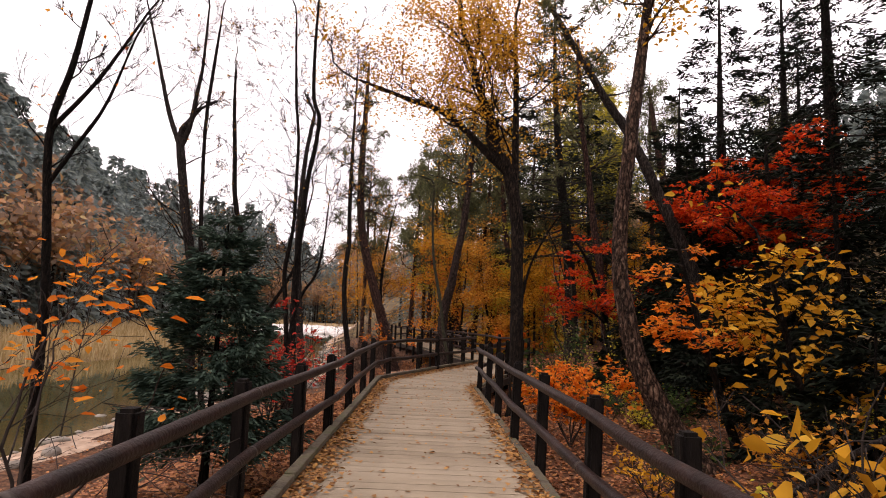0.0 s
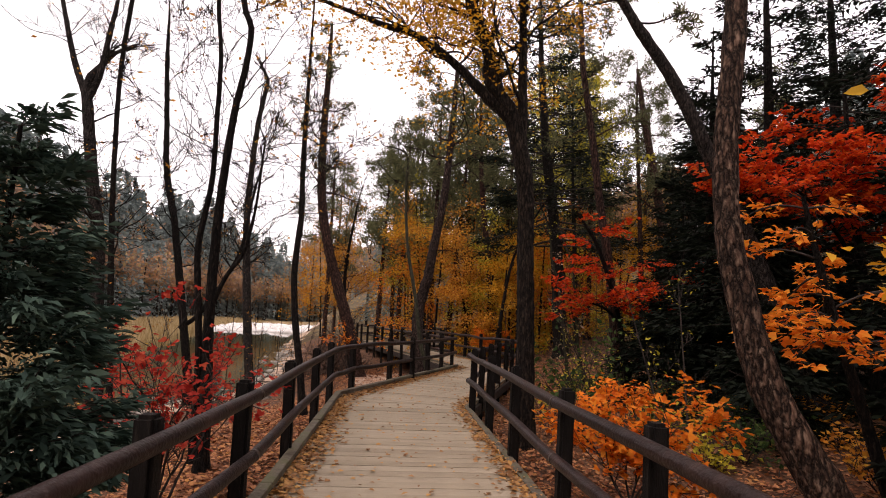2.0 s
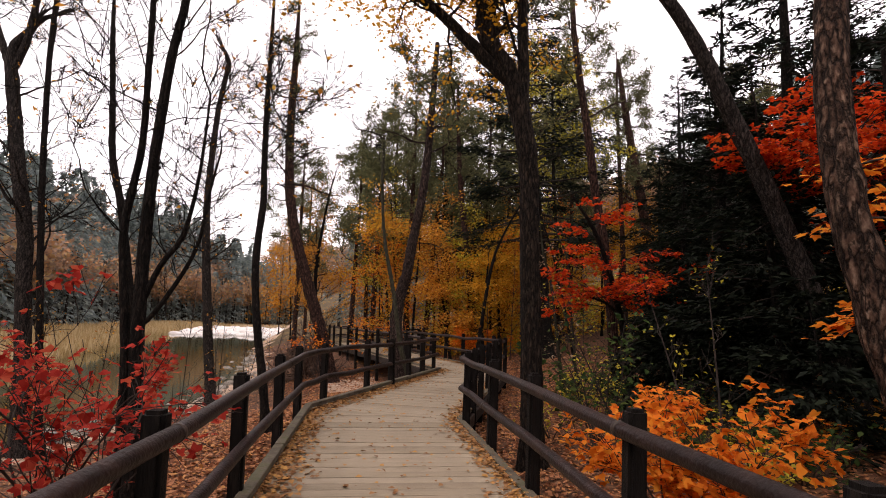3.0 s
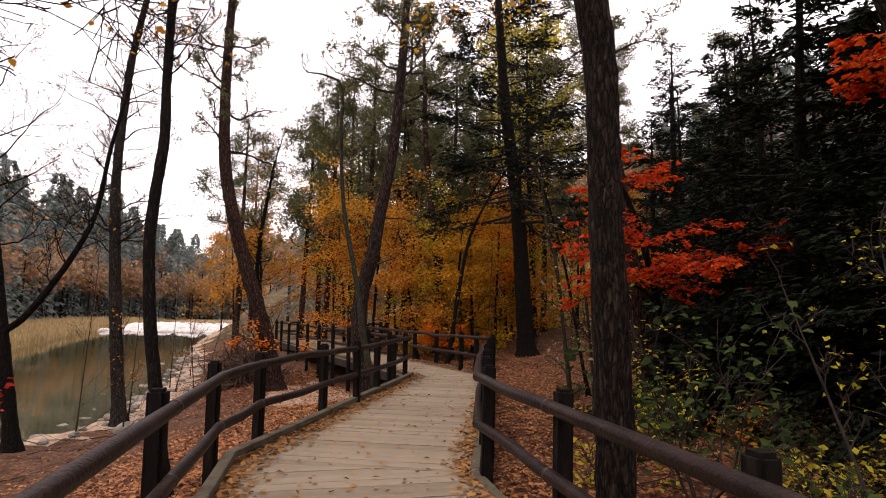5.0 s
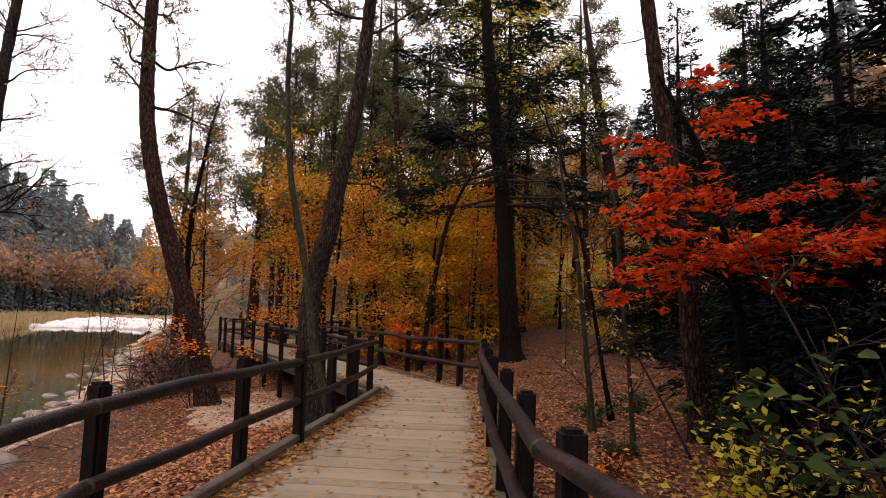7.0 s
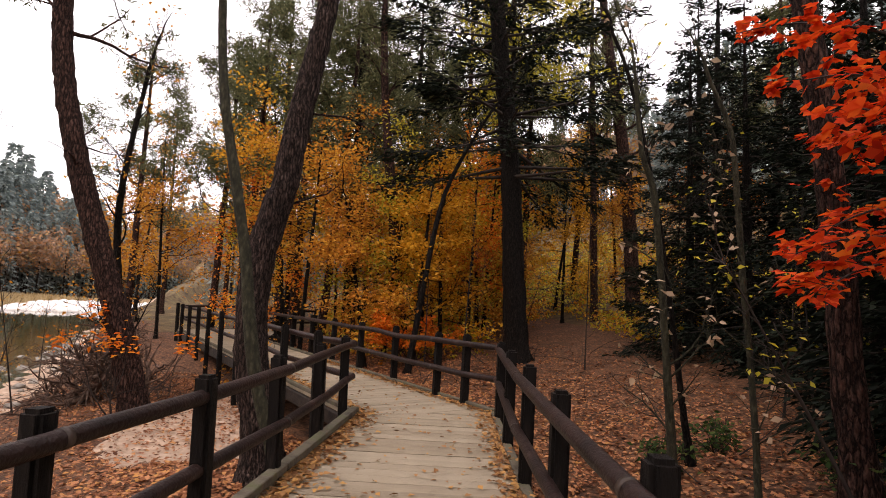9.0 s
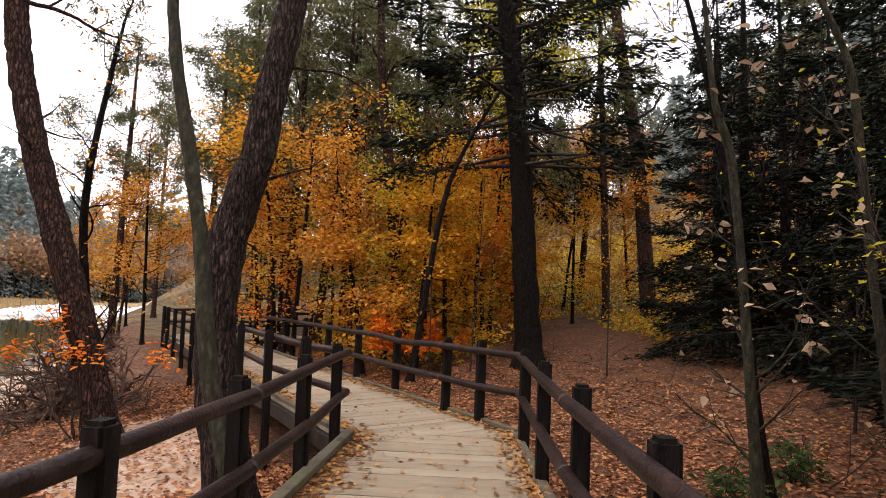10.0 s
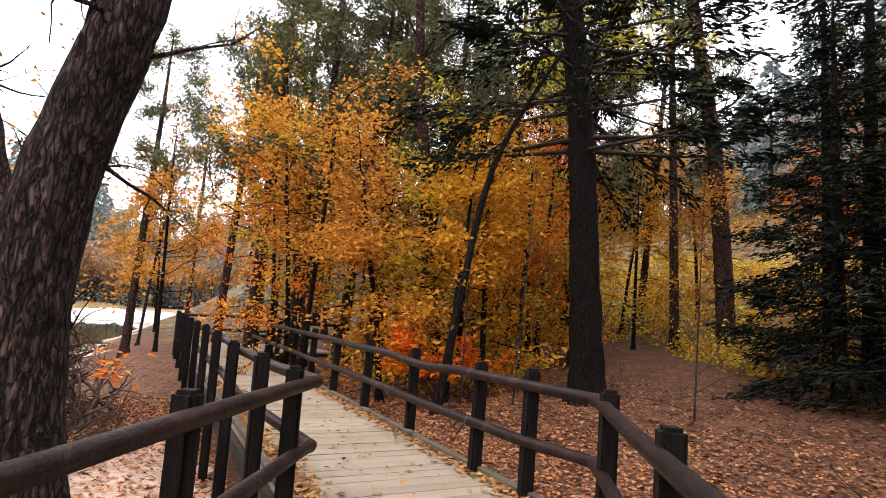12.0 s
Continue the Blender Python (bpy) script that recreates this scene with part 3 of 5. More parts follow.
def conifer(name, label, x, y, height, width, needles, bark=BARK_DARK, low=0.1, boughs=60, sprays=26, droop=0.25, size=0.22, spine=None, r=None, lean=(0, 0), bare=0.0):
    """A fir or spruce: whorls of boughs, each clothed in flat needle sprays."""
    z0 = ground_z(x, y)
    ob = thing(name, x, y, z0, label, "conifer")
    inv = Matrix.Translation((-x, -y, -z0))
    r = r or height * 0.013
    spine = stand(spine) if spine else [(x, y, z0 - 0.1, r * 1.2), (x + lean[0] * 0.5, y + lean[1] * 0.5, z0 + height * 0.5, r * 0.75), (x + lean[0], y + lean[1], z0 + height, 0.012)]
    line = smooth_line(spine, 0.25)
    g = Geo()
    tube(g, flare(line, z0), 10, 0.05)
    trunk = g.part("trunk", bark, ob, smooth=True)
    g, w, places, ways = Geo(), Geo(), [], []
    zlo, zhi = line[0, 2], line[-1, 2]
    for n in range(boughs):
        f = low + (0.985 - low) * (n + rng.uniform(0, 1)) / boughs
        z = zlo + (zhi - zlo) * f
        i = int(np.argmin(np.abs(line[:, 2] - z)))
        p = line[i, :3].copy()
        a = n * 2.399 + rng.normal(0, 0.3)
        L = width * (1 - (f - low) / (1 - low)) ** 0.8 * rng.uniform(0.65, 1.15) + 0.1
        way = np.array([math.cos(a), math.sin(a), 0.25 * f - droop * (1 - f) + rng.normal(0, 0.2)])
        m = 6
        row = []
        for k in range(m):
            t = k / (m - 1)
            row.append([*(p + way * L * t + np.array([0, 0, -droop * 0.35 * L * t * t + 0.12 * L * t ** 3])), max(0.004, line[i, 3] * 0.22 * (1 - t))])
        row = np.array(row)
        tube(w, row, 4)
        side = unit(np.cross(way, (0, 0, 1)))
        s = max(6, int(2.0 * sprays * L / width))
        t = rng.uniform(0.22 if rng.uniform() > bare else 0.6, 1.0, s)
        at = np.stack([np.interp(t, np.linspace(0, 1, m), row[:, c]) for c in range(3)], 1)
        sgn = rng.choice([-1, 1], s)[:, None]
        dirs = unit(way)[None] * rng.uniform(0.5, 1.0, (s, 1)) + side[None] * sgn * rng.uniform(0.3, 1.0, (s, 1)) * (1.1 - t[:, None]) * 1.5
        dirs[:, 2] -= 0.15
        reach = (L * 0.32 * (1.15 - t))[:, None] + size * 0.3
        for q in (0.0, 0.45, 0.9):
            places.append(at + unit(dirs) * reach * q + rng.normal(0, 0.02 + 0.025 * min(L, 2.0), at.shape))
            ways.append(dirs)
    leaves(g, np.concatenate(places), size * 0.62, 0.35, 3.6, 0.08, ahead=np.concatenate(ways))
    boughs_ob = w.part("boughwork", TWIG, ob, kind="stuff")
    needles_ob = g.part("foliage", needles, ob, kind="stuff")
    for m in (trunk, boughs_ob, needles_ob):
        m.data.transform(inv)
    return ob


def pine(label, spine, branches=16, low=0.55, reach=1.8, tufts=900, bark=BARK_PINE, size=0.16, stubs=6, per_tuft=7):
    """A red pine: bare trunk, flat crown of crooked branches with needle tufts."""
    spine = stand(list(spine))
    x, y = spine[0][:2]
    z0 = ground_z(x, y)
    ob = thing("pine_tree", x, y, z0, label, "pine tree")
    inv = Matrix.Translation((-x, -y, -z0))
    g = Geo()
    line = smooth_line(spine)
    tube(g, flare(line, spine[0][2] + 0.15), 14, 0.05)
    made = [g.part("trunk", bark, ob, smooth=True)]
    g, tips = Geo(), []
    top = len(line) - 1
    for n in range(branches):
        f = low + (1 - low) * (n + rng.uniform()) / branches
        i = min(int(f * top), top - 1)
        a = n * 2.4 + rng.normal(0, 0.4)
        grow(g, line[i, :3], (math.cos(a), math.sin(a), 0.15 + rng.normal(0, 0.15)), reach * rng.uniform(0.5, 1.1) * (1.25 - 0.6 * (f - low) / (1 - low)), max(0.012, line[i, 3] * 0.28), 2, tips, 0.8, 4, 0.12, 6)
        made.append(g.part("branch", bark, ob))
        g = Geo()
    dead = []
    for n in range(stubs):
        i = int(rng.uniform(0.15, low) * top)
        a = rng.uniform(0, 6.28)
        grow(g, line[i, :3], (math.cos(a), math.sin(a), -0.1), rng.uniform(0.2, 1.3), line[i, 3] * 0.12, 1, dead, 0.7, 3, 0.0, 4)
    made.append(g.part("dead_twig_work", bark, ob, kind="stuff"))
    g = Geo()
    at = scatter(tips, tufts, 0.07 if per_tuft > 5 else 0.2)
    for k in range(per_tuft):
        leaves(g, at, size, 0.25, 5.5, -0.15)
    made.append(g.part("foliage", PINE, ob, kind="stuff"))
    for m in made:
        m.data.transform(inv)
    return ob


def shrub(name, label, x, y, height, width, leaf, count, size, stems=5, flat=0.6, lobes=1, lift=0.6, z=None, base_low=0.1):
    """Several stems from one root, with leaves on layered twigs."""
    z0 = ground_z(x, y) if z is None else z
    ob = thing(name, x, y, z0, label, "shrub")
    inv = Matrix.Translation((-x, -y, -z0))
    g, tips = Geo(), []
    for s in range(stems):
        a = s * 6.28 / stems + rng.normal(0, 0.3)
        k = width / height
        grow(g, (x, y, z0 - 0.05), (math.cos(a) * k, math.sin(a) * k, 1.0), height * rng.uniform(0.75, 1.1), 0.008 + height * 0.004, 2, tips, 0.8, 5, 0.0, 5, 0.14)
    made = [g.part("stem_wood", TWIG, ob, kind="stuff")]
    tips = [t for t in tips if t[0][2] > z0 + base_low * height]
    g = Geo()
    leaves(g, scatter(tips, count, size * 0.9, 0.6), size, flat, 1.6, 0.1, lobes)
    made.append(g.part("foliage", leaf, ob, kind="stuff"))
    for m in made:
        m.data.transform(inv)
    return ob


# trees that stand by the boardwalk on the stream side
tree("bare_tree", "dark bare tree with a forked crooked double trunk by the stream", "tree",
     [(-2.98, 4.9, -0.6, 0.085), (-3.01, 4.9, 0.47, 0.074), (-3.06, 4.9, 1.2, 0.07), (-3.08, 4.9, 1.96, 0.066), (-3.08, 4.9, 2.73, 0.061), (-3.06, 4.9, 3.37, 0.055), (-2.99, 4.9, 4.35, 0.05), (-2.89, 4.9, 5.02, 0.044), (-2.86, 4.9, 5.62, 0.042), (-3.01, 4.9, 6.06, 0.041), (-3.05, 4.85, 7.4, 0.03), (-3, 4.8, 9.2, 0.015)], BARK_DARK,
     [[(-3.05, 4.9, 1.65, 0.033), (-2.89, 4.9, 2.04, 0.029), (-2.68, 4.9, 2.36, 0.024), (-2.57, 4.9, 2.91, 0.02), (-2.53, 4.9, 3.46, 0.015), (-2.51, 4.9, 3.95, 0.011)],
      [(-3.12, 4.9, -0.4, 0.055), (-3.16, 4.9, 0.9, 0.048), (-3.28, 4.9, 1.95, 0.044), (-3.32, 4.9, 2.49, 0.041), (-3.22, 4.9, 3.37, 0.037), (-3.24, 4.9, 4.35, 0.033), (-3.27, 4.9, 5.19, 0.031), (-3.39, 4.9, 6.06, 0.03), (-3.5, 4.85, 7.6, 0.02)]],
     branches=44, branch_r=0.2, low=0.4, length=2.7, level=3, lift=0.3, kids=4, leaf=RUST, count=500, size=0.06, spread=0.08)
tree("bare_tree", "slender dark tree with a knobbly trunk by the railing", "tree",
     [(-2.9, 8.7, -0.6, 0.085), (-3.09, 8.78, 0.5, 0.072), (-3.26, 8.88, 1.23, 0.07), (-3.38, 8.98, 1.87, 0.067), (-3.45, 9.06, 2.42, 0.066), (-3.47, 9.15, 2.98, 0.064), (-3.46, 9.25, 3.65, 0.061), (-3.54, 9.37, 4.44, 0.058), (-3.64, 9.56, 5.71, 0.055), (-3.7, 9.7, 7.5, 0.035), (-3.75, 9.8, 9.5, 0.015)], BARK_DARK, branches=26, branch_r=0.2, low=0.5, length=1.7, level=3, lift=0.3, kids=4, leaf=RUST, count=500, size=0.06, spread=0.08)
tree("bare_tree", "forked grey tree with rough bark at the water's edge", "tree",
     [(-8.6, 10.5, -1.2, 0.19), (-8.75, 10.5, 0.48, 0.159), (-8.93, 10.5, 2.12, 0.153), (-9.02, 10.5, 3.1, 0.148), (-9.36, 10.5, 4.54, 0.143), (-9.57, 10.5, 5.57, 0.137), (-9.81, 10.5, 6.77, 0.132)], BARK_GREY,
     [[(-9.81, 10.5, 6.77, 0.092), (-10.36, 10.5, 8.01, 0.075), (-10.88, 10.5, 9.6, 0.055), (-11.51, 10.5, 11.58, 0.033)],
      [(-9.81, 10.5, 6.77, 0.092), (-9.55, 10.5, 7.54, 0.079), (-9.43, 10.5, 8.64, 0.066), (-9.32, 10.5, 9.6, 0.05), (-9.32, 10.5, 11.55, 0.033)]], branches=44, branch_r=0.2, low=0.4, length=2.8, level=3, lift=0.3, kids=4, leaf=RUST, count=500, size=0.06, spread=0.08)
tree("bare_tree", "slim dark bare tree beside the forked one", "tree",
     [(-8.2, 10.5, -1.2, 0.085), (-8.39, 10.5, 0.5, 0.073), (-8.73, 10.5, 3.54, 0.066), (-8.91, 10.5, 5.73, 0.06), (-9, 10.5, 7.7, 0.056), (-8.92, 10.5, 9.59, 0.053), (-8.8, 10.5, 11.8, 0.02)], BARK_DARK, branches=24, branch_r=0.2, low=0.4, length=2.0, level=3, lift=0.3, kids=4, leaf=RUST, count=500, size=0.06, spread=0.08)
tree("bare_tree", "bare tree with upswept branches on the bank", "tree",
     [(-8.5, 14.6, -1.3, 0.15), (-8.77, 14.6, 0.16, 0.128), (-9.2, 14.6, 2.38, 0.119), (-9.64, 14.6, 4.52, 0.108), (-10.06, 14.6, 6.05, 0.097), (-10.25, 14.6, 7.8, 0.085), (-10.48, 14.6, 9.97, 0.072), (-10.6, 14.6, 11.8, 0.025)], BARK_DARK,
     [[(-9.05, 14.6, 0.94, 0.08), (-8.44, 14.6, 1.43, 0.07), (-7.7, 14.6, 2.58, 0.06), (-7.26, 14.6, 3.58, 0.051), (-7.08, 14.6, 4.91, 0.042), (-6.9, 14.6, 5.93, 0.032)]], branches=40, branch_r=0.2, low=0.3, length=2.5, level=3, lift=0.3, kids=4, leaf=RUST, count=500, size=0.06, spread=0.08)
tree("bare_tree", "bare tree with a dividing crown on the bank", "tree",
     [(-7.79, 17.41, -1.26, 0.171), (-8.19, 17.71, 0.74, 0.159), (-8.6, 18.06, 3.05, 0.146), (-8.9, 18.36, 5.04, 0.132), (-9.03, 18.62, 6.82, 0.118), (-9.09, 18.99, 9.29, 0.103), (-8.97, 19.3, 11.34, 0.088)], BARK_GREY, branches=36, branch_r=0.2, low=0.35, length=2.4, level=3, lift=0.3, kids=4, leaf=RUST, count=500, size=0.06, spread=0.08)
tree("bare_tree", "thin bare tree by the water", "tree",
     [(-5.2, 21.9, -1.0, .09), (-5.5, 21.5, 1.6, .08), (-5.6, 21.4, 3.6, .07), (-5.2, 21.2, 6.5, .04)], BARK_DARK, branches=16, low=0.2, length=1.8, leaf=RUST, count=420, size=0.09, lift=0.6)
tree("young_tree", "thin mossy-barked tree leaning beside the big trunk", "tree",
     [(-0.85, 14, -0.6, 0.09), (-1.02, 14.01, 0.08, 0.07), (-1.24, 14.08, 0.75, 0.066), (-1.37, 14.14, 1.41, 0.062), (-1.47, 14.21, 2.05, 0.058), (-1.64, 14.28, 2.82, 0.053), (-1.8, 14.35, 3.53, 0.048), (-1.92, 14.44, 4.39, 0.044), (-2, 14.5, 5.6, 0.04), (-2.02, 14.5, 6.7, 0.034), (-2.4, 14.5, 6.95, 0.026)], BARK_MOSS, branches=6, low=0.7, length=1.3)
pine("leaning dark-barked pine growing beside the bridge", [(-1.2, 15, -0.7, 0.26), (-1.31, 15, 0.11, 0.212), (-1.44, 15, 0.7, 0.193), (-1.49, 15, 1.22, 0.178), (-1.49, 15, 1.66, 0.173), (-1.4, 15, 2.25, 0.166), (-1.25, 15, 2.81, 0.158), (-1.16, 15, 3.44, 0.148), (-1.06, 15, 4.05, 0.137), (-0.85, 15, 5.3, 0.125), (-0.7, 15, 7.1, 0.11), (-0.55, 15, 10, 0.07)], 14, 0.66, 1.9, 900, BARK_LEAN)
pine("tall red-barked pine curving up from the leafy bank", [(-4.46, 20.4, -1.2, 0.278), (-4.94, 20.4, 0.71, 0.247), (-5.57, 20.4, 2.59, 0.224), (-6.13, 20.4, 4.36, 0.209), (-6.54, 20.4, 6.17, 0.193), (-6.68, 20.4, 7.88, 0.175), (-6.72, 20.4, 9.82, 0.155), (-6.7, 20.4, 12, 0.12), (-6.7, 20.4, 14.5, 0.06)], 16, 0.5, 2.6, 900)
tree("bare_tree", "dark tree hung with a few orange leaves over the stream", "tree",
     [(-5.05, 1.3, -1.0, 0.072), (-4.90, 1.1, 1.19, 0.058), (-4.87, .97, 2.17, 0.052), (-4.86, .75, 3.8, 0.047), (-4.58, .67, 4.73, 0.038), (-4.30, .6, 6.2, 0.019)], BARK_DARK,
     [[(-4.85, .74, 3.85, 0.033), (-4.25, .75, 4.54, 0.026), (-3.60, .73, 5.5, 0.013)], [(-4.89, .83, 3.1, 0.030), (-4.50, .82, 3.68, 0.026), (-4.15, .81, 4.22, 0.021), (-3.80, .76, 5.1, 0.013)]], branches=20, low=0.55, length=1.0, lift=0.6, leaf=ORANGE, count=50, size=0.07)
conifer("young_fir", "bushy young fir with blue-green needles below the railing", -2.25, 0.8, 3.15, 0.95, SAPLING, low=0.15, boughs=130, sprays=48, droop=-0.06, size=0.16)

# trees on the woodland side
tree("scaly_tree", "curving tree with scaly pinkish-brown bark", "tree",
     [(3.75, 2.5, -0.35, 0.2), (3.31, 2.55, 0.46, 0.153), (3.03, 2.6, 1.01, 0.146), (2.89, 2.65, 1.46, 0.138), (2.81, 2.69, 1.93, 0.127), (2.75, 2.73, 2.33, 0.115), (2.75, 2.78, 2.8, 0.11), (2.78, 2.83, 3.34, 0.105), (2.86, 2.89, 3.92, 0.103), (2.94, 2.95, 4.52, 0.102), (3.15, 3.11, 6.12, 0.085), (3.42, 3.31, 8.12, 0.06)], BARK_SCALY, branches=10, low=0.75, length=1.6, leaf=GOLD, count=500, size=0.09)
dark_tree = tree("forked_tree", "big dark tree with arching limbs and yellow leaves over the path", "tree",
     [(1.33, 6.85, -0.6, 0.2), (1.3, 6.8, 0.01, 0.159), (1.28, 6.8, 1.34, 0.145), (1.25, 6.8, 2.72, 0.14), (1.22, 6.8, 3.87, 0.143), (1.02, 6.8, 4.95, 0.15)], BARK_FORK,
     [[(1.02, 6.8, 4.95, 0.103), (0.41, 6.8, 5.55, 0.089), (-0.1, 6.8, 6.07, 0.075), (-0.73, 6.8, 6.54, 0.065), (-1.35, 6.8, 6.75, 0.056), (-1.98, 6.8, 7.02, 0.042), (-2.84, 6.8, 7.36, 0.028)],
      [(1.17, 6.8, 4.16, 0.094), (1.14, 6.8, 5.15, 0.087), (1.13, 6.8, 6.18, 0.075), (1.1, 6.8, 7.23, 0.058), (1.05, 6.8, 8.75, 0.037)],
      [(0.96, 6.8, 5.05, 0.112), (0.75, 6.8, 5.45, 0.108), (0.48, 6.8, 6.38, 0.103), (0.2, 6.8, 7.23, 0.08), (-0.21, 6.8, 8.55, 0.056)]],
     branches=54, low=0.93, length=2.5, lift=0.3, leaf=GOLD, count=20000, size=0.075, spread=0.22)
pine("tall red pine behind the maple", [(4.25, 12.9, 0, 0.15), (4.11, 12.9, 1.2, 0.135), (4.05, 12.9, 2.26, 0.127), (3.9, 12.9, 3.61, 0.118), (3.69, 12.9, 5.01, 0.11), (3.49, 12.9, 6.74, 0.101), (3.2, 12.9, 9, 0.08), (3.1, 12.9, 11.5, 0.05)], 14, 0.6, 2.2, 700)
pine("leaning pine on the slope", [(6.2, 7.5, 0.2, 0.17), (5.1, 7.35, 3.01, 0.139), (4.3, 7.26, 4.86, 0.123), (3.77, 7.2, 5.97, 0.107), (3.18, 7.16, 6.9, 0.092), (2.88, 7.13, 7.42, 0.078), (1.73, 7.01, 9.42, 0.06), (0.57, 6.9, 11.42, 0.04)], 14, 0.6, 2.0, 600, BARK_GREY)
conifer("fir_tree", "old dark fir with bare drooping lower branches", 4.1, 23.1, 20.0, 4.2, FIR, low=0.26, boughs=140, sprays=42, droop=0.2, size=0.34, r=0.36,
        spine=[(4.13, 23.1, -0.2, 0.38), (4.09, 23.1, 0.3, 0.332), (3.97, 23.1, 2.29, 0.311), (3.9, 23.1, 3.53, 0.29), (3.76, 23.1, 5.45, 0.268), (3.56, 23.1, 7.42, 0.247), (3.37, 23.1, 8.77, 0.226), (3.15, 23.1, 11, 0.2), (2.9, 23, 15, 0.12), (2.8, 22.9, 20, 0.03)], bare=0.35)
pine("straight pine at the end of the clearing", [(11.2, 29.7, 0.3, 0.34), (11.11, 29.7, 1.49, 0.308), (10.95, 29.7, 4.31, 0.281), (10.65, 29.7, 7.64, 0.253), (10.2, 29.7, 10.67, 0.226), (9.75, 29.7, 13.39, 0.199), (9.3, 29.7, 17, 0.09)], 16, 0.45, 2.4, 900)
pine("dark-trunked pine beside the bridge", [(1.25, 26.3, -0.3, 0.2), (1.19, 26.3, 0.66, 0.189), (0.88, 26.3, 3.1, 0.175), (0.62, 26.3, 5.34, 0.16), (0.33, 26.3, 7.67, 0.138), (0.14, 26.3, 10.1, 0.117), (0, 26.3, 14, 0.06)], 14, 0.5, 2.0, 700)
tree("young_tree", "thin dark tree leaning over beside the bridge rail", "tree",
     [(1.01, 22.2, -0.38, 0.082), (1.17, 22.2, 0.71, 0.077), (1.38, 22.2, 2.16, 0.071), (1.6, 22.2, 3.55, 0.065), (1.86, 22.2, 4.56, 0.056), (2.35, 22.2, 5.62, 0.044), (3.07, 22.2, 6.86, 0.035), (3.72, 22.2, 7.65, 0.026)], BARK_DARK, branches=6, low=0.5, length=1.2)
tree("young_tree", "thin pale-stemmed tree with a few withered leaves", "tree",
     [(3.05, 13.95, 0.0, .05), (2.87, 13.83, 1.51, .038), (2.78, 13.77, 2.2, .034), (2.67, 13.72, 2.89, .035), (2.53, 13.7, 3.27, .027), (2.42, 13.67, 4.2, .017)], BARK_MOSS, branches=10, low=0.15, length=0.9, level=1, leaf=PALE, count=90, size=0.09, spread=0.05)
tree("young_tree", "thin tree with a broken pale stem", "tree",
     [(3.2, 12.9, 0.1, 0.03), (3.15, 12.9, 1.03, 0.027), (3.07, 12.9, 1.93, 0.027), (3.02, 12.9, 2.69, 0.027), (2.96, 12.9, 3.28, 0.023), (2.75, 12.9, 3.73, 0.019)], BARK_MOSS, branches=9, low=0.2, length=0.9, level=1, leaf=PALE, count=60, size=0.08, spread=0.05)
tree("young_tree", "thin dark tree leaning in the shade", "tree",
     [(3.6, 14.5, 0, 0.045), (3.51, 14.46, 0.38, 0.038), (3.23, 14.32, 1.78, 0.032), (2.98, 14.21, 2.92, 0.026), (2.6, 14.08, 4.16, 0.022), (2.35, 14.03, 4.7, 0.018)], BARK_DARK, branches=9, low=0.4, length=1.5, leaf=OLIVE, count=90, size=0.07)

# coloured maples and understorey
maple("flame-red maple spreading flat tiers of leaves", [(7.2, 7.6, -0.1, 0.09), (7, 7.5, 2.2, 0.075), (6.8, 7.4, 4, 0.055), (6.7, 7.3, 5.9, 0.03)], [[(7, 7.5, 2.6, 0.04), (6.2, 7.2, 3.6, 0.03), (5.4, 7, 4.2, 0.02)]], 46, 2.3, RED, 0.085, 0.5)
maple("orange maple with drooping leafy tiers", [(4.6, 3.6, -0.1, 0.06), (4.2, 3.5, 1.2, 0.05), (3.9, 3.4, 2.2, 0.035), (3.7, 3.3, 2.95, 0.02)], (), 16, 1.1, ORANGE, 0.085, 0.55, 0.3)
tree("beech_tree", "young tree with drooping golden-yellow leaves", "tree",
     [(4.9, 1.9, -0.1, 0.05), (4.65, 1.8, 1.1, 0.04), (4.4, 1.7, 2, 0.03), (4.2, 1.6, 2.7, 0.02)], BARK_DARK, branches=22, low=0.35, length=1.2, lift=0.0, leaf=GOLD, count=560, size=0.13, spread=0.1, flat=0.6)
g = Geo()
tube(g, smooth_line([(3.0, 0.2, -0.35, .035), (3.5, 0.05, 0.05, .032), (4.2, -0.1, 0.65, .028), (4.9, -0.2, 1.05, .022), (5.8, -0.3, 1.3, .012)]), 8, 0.06)
log = new("fallen_branch", g.mesh("fallen_branch", BARK_GREY, True))
tagged(log, "grey fallen branch leaning across the undergrowth", "branch")
maple("scarlet maple reaching out over the slope", [(4.2, 11.8, 0, 0.08), (3.9, 11.6, 1.8, 0.065), (3.4, 11.4, 3.4, 0.05), (2.8, 11.3, 4.4, 0.025)], [[(3.9, 11.6, 1.7, 0.04), (3.5, 11.2, 2, 0.03), (2.9, 11.1, 2.2, 0.015)],
      [(3.9, 11.6, 2, 0.04), (4.4, 11.1, 2.4, 0.03), (5.1, 10.9, 2.5, 0.015)]], 34, 1.5, RED, 0.085, 0.62)
maple("bright orange maple spreading at the edge of the clearing", [(4.6, 30.2, 0.0, .09), (4.5, 30.1, 1.8, .07), (4.4, 30.0, 3.4, .05), (4.2, 30.0, 4.8, .025)], [[(4.5, 30.1, 1.9, .04), (3.7, 29.9, 2.9, .03), (2.9, 29.8, 3.4, .015)]], 36, 2.0, ORANGE, 0.12, 0.45)
